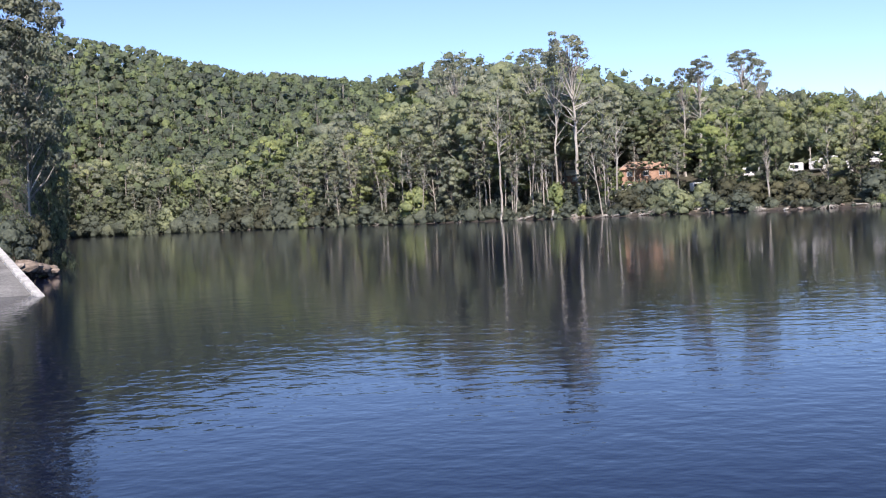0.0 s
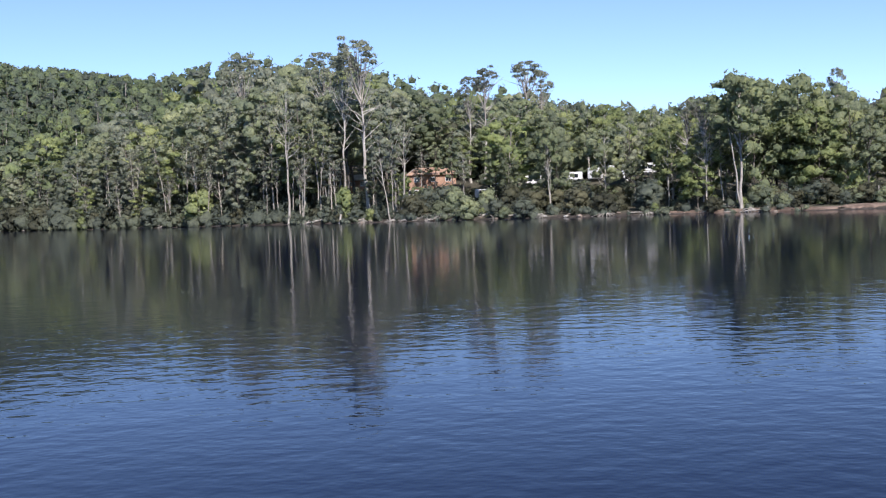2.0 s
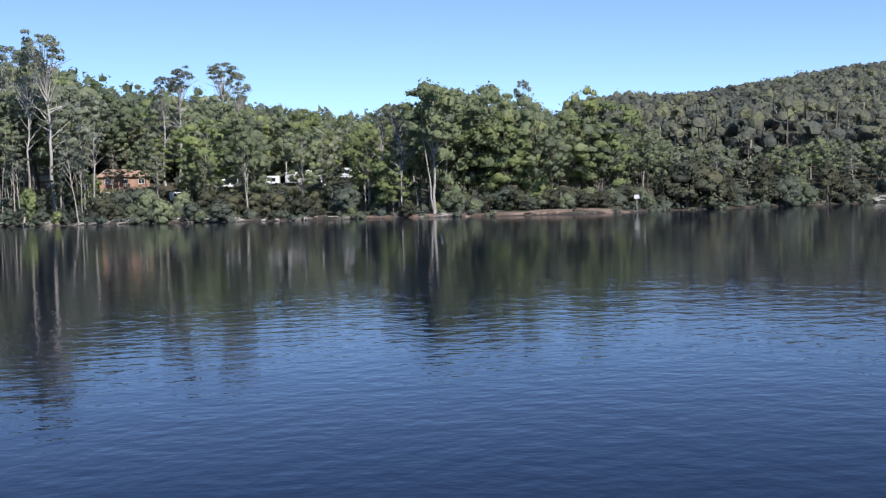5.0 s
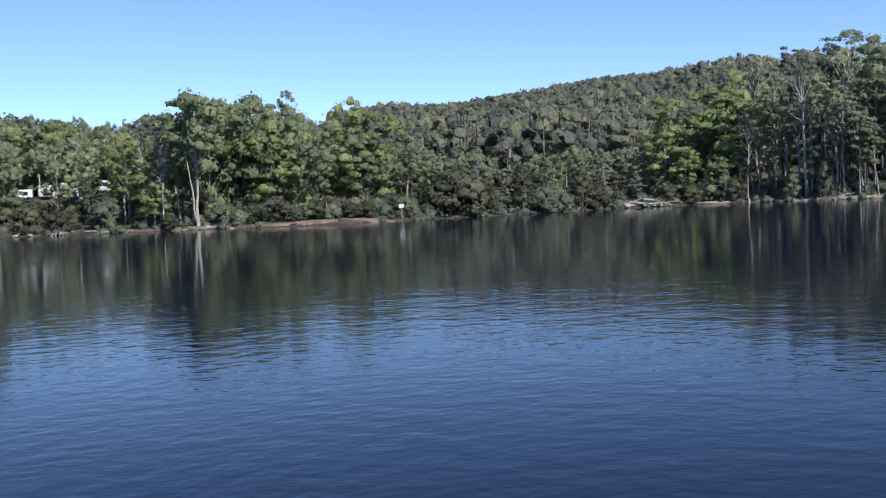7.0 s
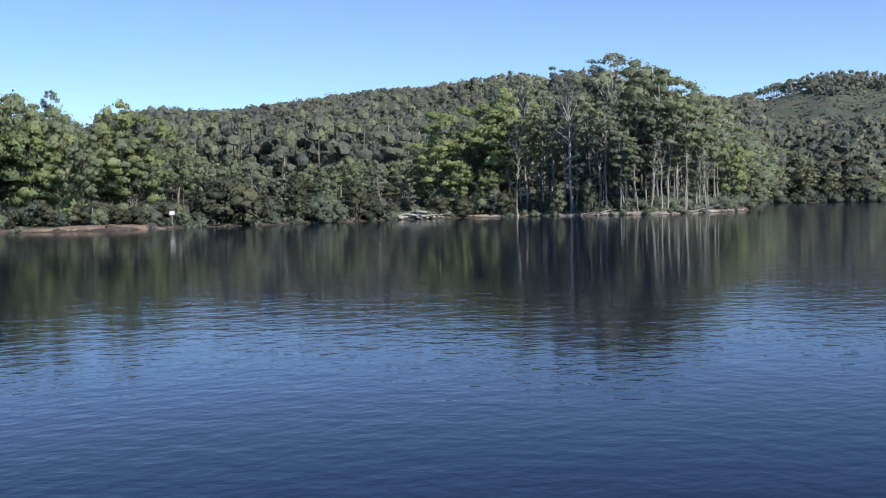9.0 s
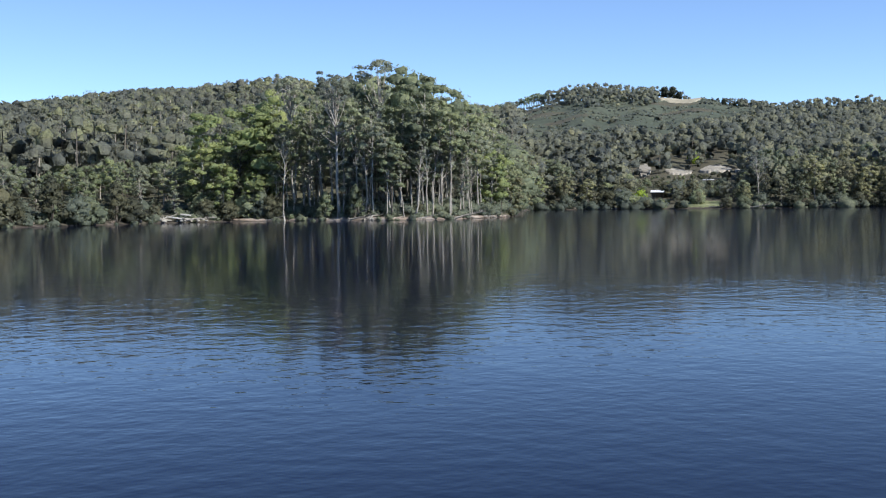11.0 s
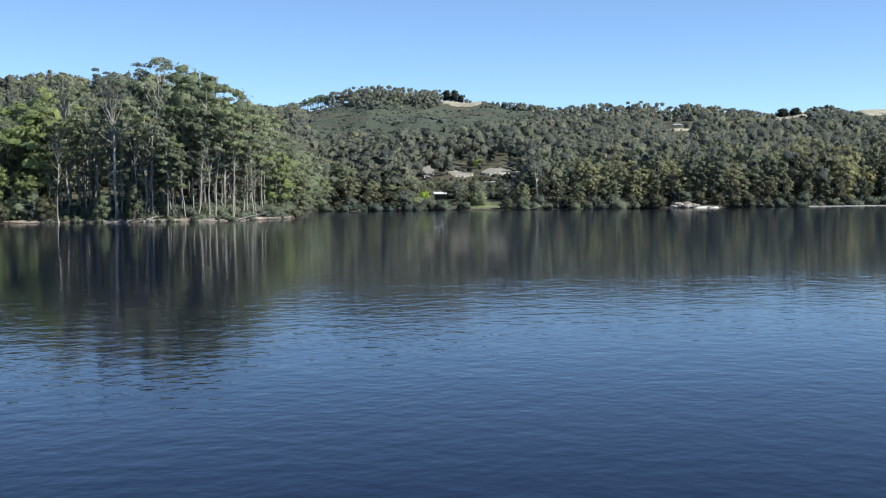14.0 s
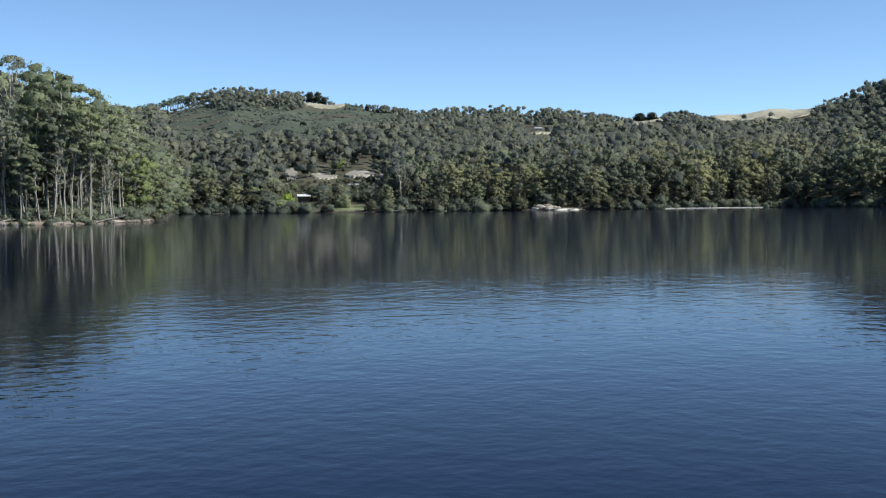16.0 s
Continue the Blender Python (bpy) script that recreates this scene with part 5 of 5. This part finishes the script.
def bank_post():
    s = stand("bank_post", "thin pale pole standing on the bare bank", "post", -17.42, 190.8)
    v, q = tube(np.array([[0, 0, -0.3], [0.03, 0, 1.2], [0.0, 0, 2.6]]), np.array([0.09, 0.08, 0.07]), 8)
    part("pole", arrays_mesh("pole", v, q, [BARK_PALE], smooth=True), BARK_PALE, s)
    t = stand("rubbish_bin", "dark rubbish bin on the bare bank", "bin", -17.95, 191.5)
    bm = bmesh.new()
    r = bmesh.ops.create_cone(bm, cap_ends=True, segments=16, radius1=0.34, radius2=0.4, depth=0.95, matrix=Matrix.Translation((0, 0, 0.47)))
    part("drum", bm, DARK_METAL, t)
    bm = bmesh.new()
    bmesh.ops.create_cone(bm, cap_ends=True, segments=16, radius1=0.43, radius2=0.3, depth=0.14, matrix=Matrix.Translation((0, 0, 1.0)))
    part("lid", bm, DARK_METAL, t)
    p = stand("picnic_table", "low weathered timber picnic table on the bank", "table", -17.0, 203.0)
    for y, z, w in ((0, 0.72, 0.75), (-0.75, 0.42, 0.28), (0.75, 0.42, 0.28)):
        bm = bmesh.new()
        box(bm, (2.0, w, 0.06), Matrix.Translation((0, y, z)), 0.01)
        part("tabletop" if y == 0 else "bench", bm, BARK_GREY, p)
    for x in (-0.7, 0.7):
        bm = bmesh.new()
        box(bm, (0.1, 1.7, 0.1), Matrix.Translation((x, 0, 0.33)), 0.01)
        part("rail", bm, BARK_GREY, p)
        for y in (-0.5, 0.5):
            bm = bmesh.new()
            box(bm, (0.1, 0.1, 0.74), Matrix.Translation((x, y, 0)), 0.01)
            part("leg", bm, BARK_GREY, p)


bank_post()


def slab_pile():
    """Pale broken slabs, a log and stones at the head of the cove."""
    s = stand("slab_pile", "pale broken concrete slabs heaped at the water's edge", "rubble", -31.9, 229, 0.3)
    for x, y, z, lx, ly, turn, tip in ((-1.7, 0, 0.5, 2.8, 0.9, 10, -5), (0.5, 0.4, 0.8, 3.4, 0.9, -8, -9), (2.3, 0.8, 1.35, 1.9, 0.8, -4, -7), (2.4, 0.0, 0.6, 1.5, 0.8, 20, -4), (-2.6, -0.7, 0.4, 1.6, 0.7, -20, 6)):
        bm = bmesh.new()
        box(bm, (lx, ly, 0.22), bevel=0.04)
        ob = part("slab", bm, KERB if z > 0.7 else PALE_ROCK, s)
        ob.matrix_basis = Matrix.Translation((x, y, z - 0.3)) @ pose(0, 0, 0, 4, -tip, turn)
    for az, r, size in ((-30.6, 226.5, 0.8), (-30.9, 227, 0.6), (-31.5, 227, 0.9), (-32.3, 228.5, 0.9), (-32.7, 229, 0.7), (-31.2, 228, 0.6), (-33.0, 231, 1.0), (-33.4, 232, 0.6)):
        boulder(az, r, size, PALE_ROCK, "pale stone beside the broken slabs", 0.25)
    for k, az in enumerate((-31.0, -32.5)):
        ob = new("driftwood_log", LOGS[k])
        ob.matrix_basis = Matrix.Translation(polar(az, 227.5 + k * 0.7, 0.45)) @ pose(0, 0, 0, 0, -8 + 5 * k, az + 40 - 30 * k)
        tagged(ob, "bleached grey driftwood log with stubs along the bank", "log", "driftwood")


slab_pile()


def beach():
    for k in range(26):
        u = k / 25
        row = k % 3
        size = (0.7 + 2.9 * math.sin(math.pi * (0.08 + 0.84 * u)) ** 1.6) * (0.6 + 0.2 * row) * (0.8 + 0.4 * abs(math.sin(k * 1.7)))
        boulder(-65.0 - 1.45 * u, 438.6 + 2.0 * row, size, PALE_ROCK if (k * 7) % 5 < 3 else ROCK, "large weathered rock on the far spit")
    drape("sand_spit", -67.45, -65.7, 437.6, 441, SAND, "white sand tongue at the foot of pale rocks", "sand", 0.2, 15, 40)


beach()


# nine pale tubes end to end, one thin line on the far water
def log_boom():
    s = tagged(new("log_boom"), "thin pale line of tubes lying along the far water", "boom")
    for k in range(9):
        a, c = polar(-71.25 - 0.49 * k, 450 + 1.2 * k, 0.1), polar(-71.25 - 0.49 * (k + 0.95), 451.2 + 1.2 * k, 0.1)
        v, q = tube(np.array([a, a.lerp(c, 0.5), c]), np.array([0.19, 0.22, 0.19]), 8)
        part("log", arrays_mesh("log", v, q, [SAND], smooth=True), SAND, s)


log_boom()


# ---- buildings and vans ----
def caravan(az, r, length, turn, label, height=2.5):
    s = stand("caravan", label, "caravan", az, r, None, turn, "vans among the trees")
    bm = bmesh.new()
    box(bm, (length, 2.2, height - 0.55), Matrix.Translation((0, 0, 0.5)), 0.22)
    body = part("body", bm, WHITE_PAINT, s)
    n = 3 if length > 4.5 else 2
    for k in range(n):
        x = (k - (n - 1) / 2) * length / (n + 0.4)
        bm = bmesh.new()
        box(bm, (0.95, 0.06, 0.62), Matrix.Translation((x, -1.1, 1.35)), 0.03)
        w = part("window", bm, DARK_GLASS, body, "dark caravan window")
        bm = bmesh.new()
        box(bm, (1.08, 0.04, 0.75), Matrix.Translation((x, -1.095, 1.285)), 0.02)
        part("window_frame", bm, DARK_METAL, body)
    bm = bmesh.new()
    box(bm, (length * 0.98, 0.04, 0.16), Matrix.Translation((0, -1.1, 0.85)), 0.01)
    part("stripe", bm, ROOF_GREY, body)
    for x in (-0.45, 0.45):
        bm = bmesh.new()
        bmesh.ops.create_cone(bm, cap_ends=True, segments=18, radius1=0.33, radius2=0.33, depth=0.2, matrix=Matrix.Translation((x, -0.98, 0.32)) @ pose(0, 0, 0, 90, 0, 0))
        part("wheel", bm, DARK_METAL, s)
    bm = bmesh.new()
    box(bm, (1.4, 0.12, 0.1), Matrix.Translation((length / 2 + 0.5, 0, 0.45)), 0.02)
    part("drawbar", bm, DARK_METAL, s)
    return s


caravan(-1.97, 250, 3.4, 8, "white caravan with dark windows among the trees", 2.6)
caravan(-1.85, 236, 2.2, 40, "little white camper trailer on the slope", 1.9)
caravan(-3.78, 247, 4.5, -6, "long white caravan with dark windows above the bank")
caravan(-4.9, 246, 2.6, 62, "small white caravan parked end-on under trees", 2.7)
caravan(-5.85, 251, 3.2, 10, "white caravan half hidden by shrubs")
caravan(-6.1, 238, 1.9, 70, "cream-sided trailer end among the bushes", 2.1)
caravan(-7.35, 248, 2.8, -8, "small white caravan behind olive trees")
caravan(0.4, 244, 2.6, 20, "white caravan behind lakeside scrub", 2.3)
caravan(-0.2, 248, 2.2, -24, "white caravan nose between the trees", 2.6)
caravan(3.6, 258, 2.0, -10, "small white caravan below the brick house", 2.2)
caravan(-8.93, 222, 1.3, 30, "little white camper trailer among dark trees", 1.7)


def house(az, r, w, d, h, wall, roof, label, turn=0.0, pitch=0.42):
    s = stand("house", label, "house", az, r, None, turn)
    bm = bmesh.new()
    box(bm, (w, d, h + 0.6), Matrix.Translation((0, 0, -0.6)))
    part("wall", bm, wall, s)
    bm = bmesh.new()
    e = 0.5
    rise = d / 2 * pitch
    pts = [(-w / 2 - e, -d / 2 - e, h), (w / 2 + e, -d / 2 - e, h), (w / 2 + e, d / 2 + e, h), (-w / 2 - e, d / 2 + e, h), (-w / 2 + d * 0.25, 0, h + rise), (w / 2 - d * 0.25, 0, h + rise)]
    vs = [bm.verts.new(p) for p in pts]
    lo = [bm.verts.new((p[0], p[1], p[2] - 0.18)) for p in pts[:4]]
    for f in ((0, 1, 5, 4), (1, 2, 5), (2, 3, 4, 5), (3, 0, 4)):
        bm.faces.new([vs[i] for i in f])
    for k in range(4):
        bm.faces.new((vs[k], lo[k], lo[(k + 1) % 4], vs[(k + 1) % 4]))
    bm.faces.new(lo[::-1])
    bmesh.ops.recalc_face_normals(bm, faces=bm.faces)
    part("roof", bm, roof, s)
    n = max(2, int(w / 3))
    for k in range(n):
        x = (k - (n - 1) / 2) * w / n
        bm = bmesh.new()
        box(bm, (1.3, 0.08, 1.1), Matrix.Translation((x, -d / 2, 1.0)), 0.01)
        win = part("window", bm, WHITE_PAINT, s, "white window frame")
        for dx in (-0.3, 0.3):
            bm = bmesh.new()
            box(bm, (0.52, 0.04, 0.9), Matrix.Translation((x + dx, -d / 2 - 0.045, 1.1)))
            part("pane", bm, DARK_GLASS, win)
    return s


house(2.8, 272, 10.4, 7.5, 2.7, BRICK_RED, ROOF_RED, "low brick house with terracotta roof behind trees", 6)
house(6.15, 286, 5.0, 6.0, 2.5, BRICK_RED, ROOF_GREY, "small brick house glimpsed between pale trunks", -8)


def shelter():
    s = stand("shelter", "open dark shelter with pale sheet roof by the far shore", "shelter", -54.4, 474)
    for x in (-2.2, 2.2):
        for y in (-1.5, 1.5):
            bm = bmesh.new()
            box(bm, (0.16, 0.16, 2.6), Matrix.Translation((x, y, -0.2)), 0.01)
            part("post", bm, BARK_DARK, s)
    bm = bmesh.new()
    box(bm, (5.2, 4.0, 0.16), Matrix.Translation((0, 0, 2.5)) @ pose(0, 0, 0, 12, 0, 0), 0.02)
    part("roof", bm, WHITE_PAINT, s, "white sheet roof")
    bm = bmesh.new()
    box(bm, (4.6, 0.12, 2.2), Matrix.Translation((0, 1.6, 0)))
    part("back_wall", bm, BARK_DARK, s, "dark timber back wall")
    t = stand("shed", "small pale-roofed garden shed on the far slope", "shed", -56.7, 505)
    bm = bmesh.new()
    box(bm, (4.2, 3.0, 2.0), Matrix.Translation((0, 0, -0.2)), 0.02)
    part("wall", bm, BARK_DARK, t)
    bm = bmesh.new()
    box(bm, (4.8, 3.6, 0.15), Matrix.Translation((0, 0, 1.85)) @ pose(0, 0, 0, 8, 0, 0), 0.02)
    part("roof", bm, ROOF_GREY, t)


shelter()
house(-65.4, 965, 7, 5, 2.6, CREAM_WALL, ROOF_GREY, "distant pale farmhouse in a hillside clearing", 10)
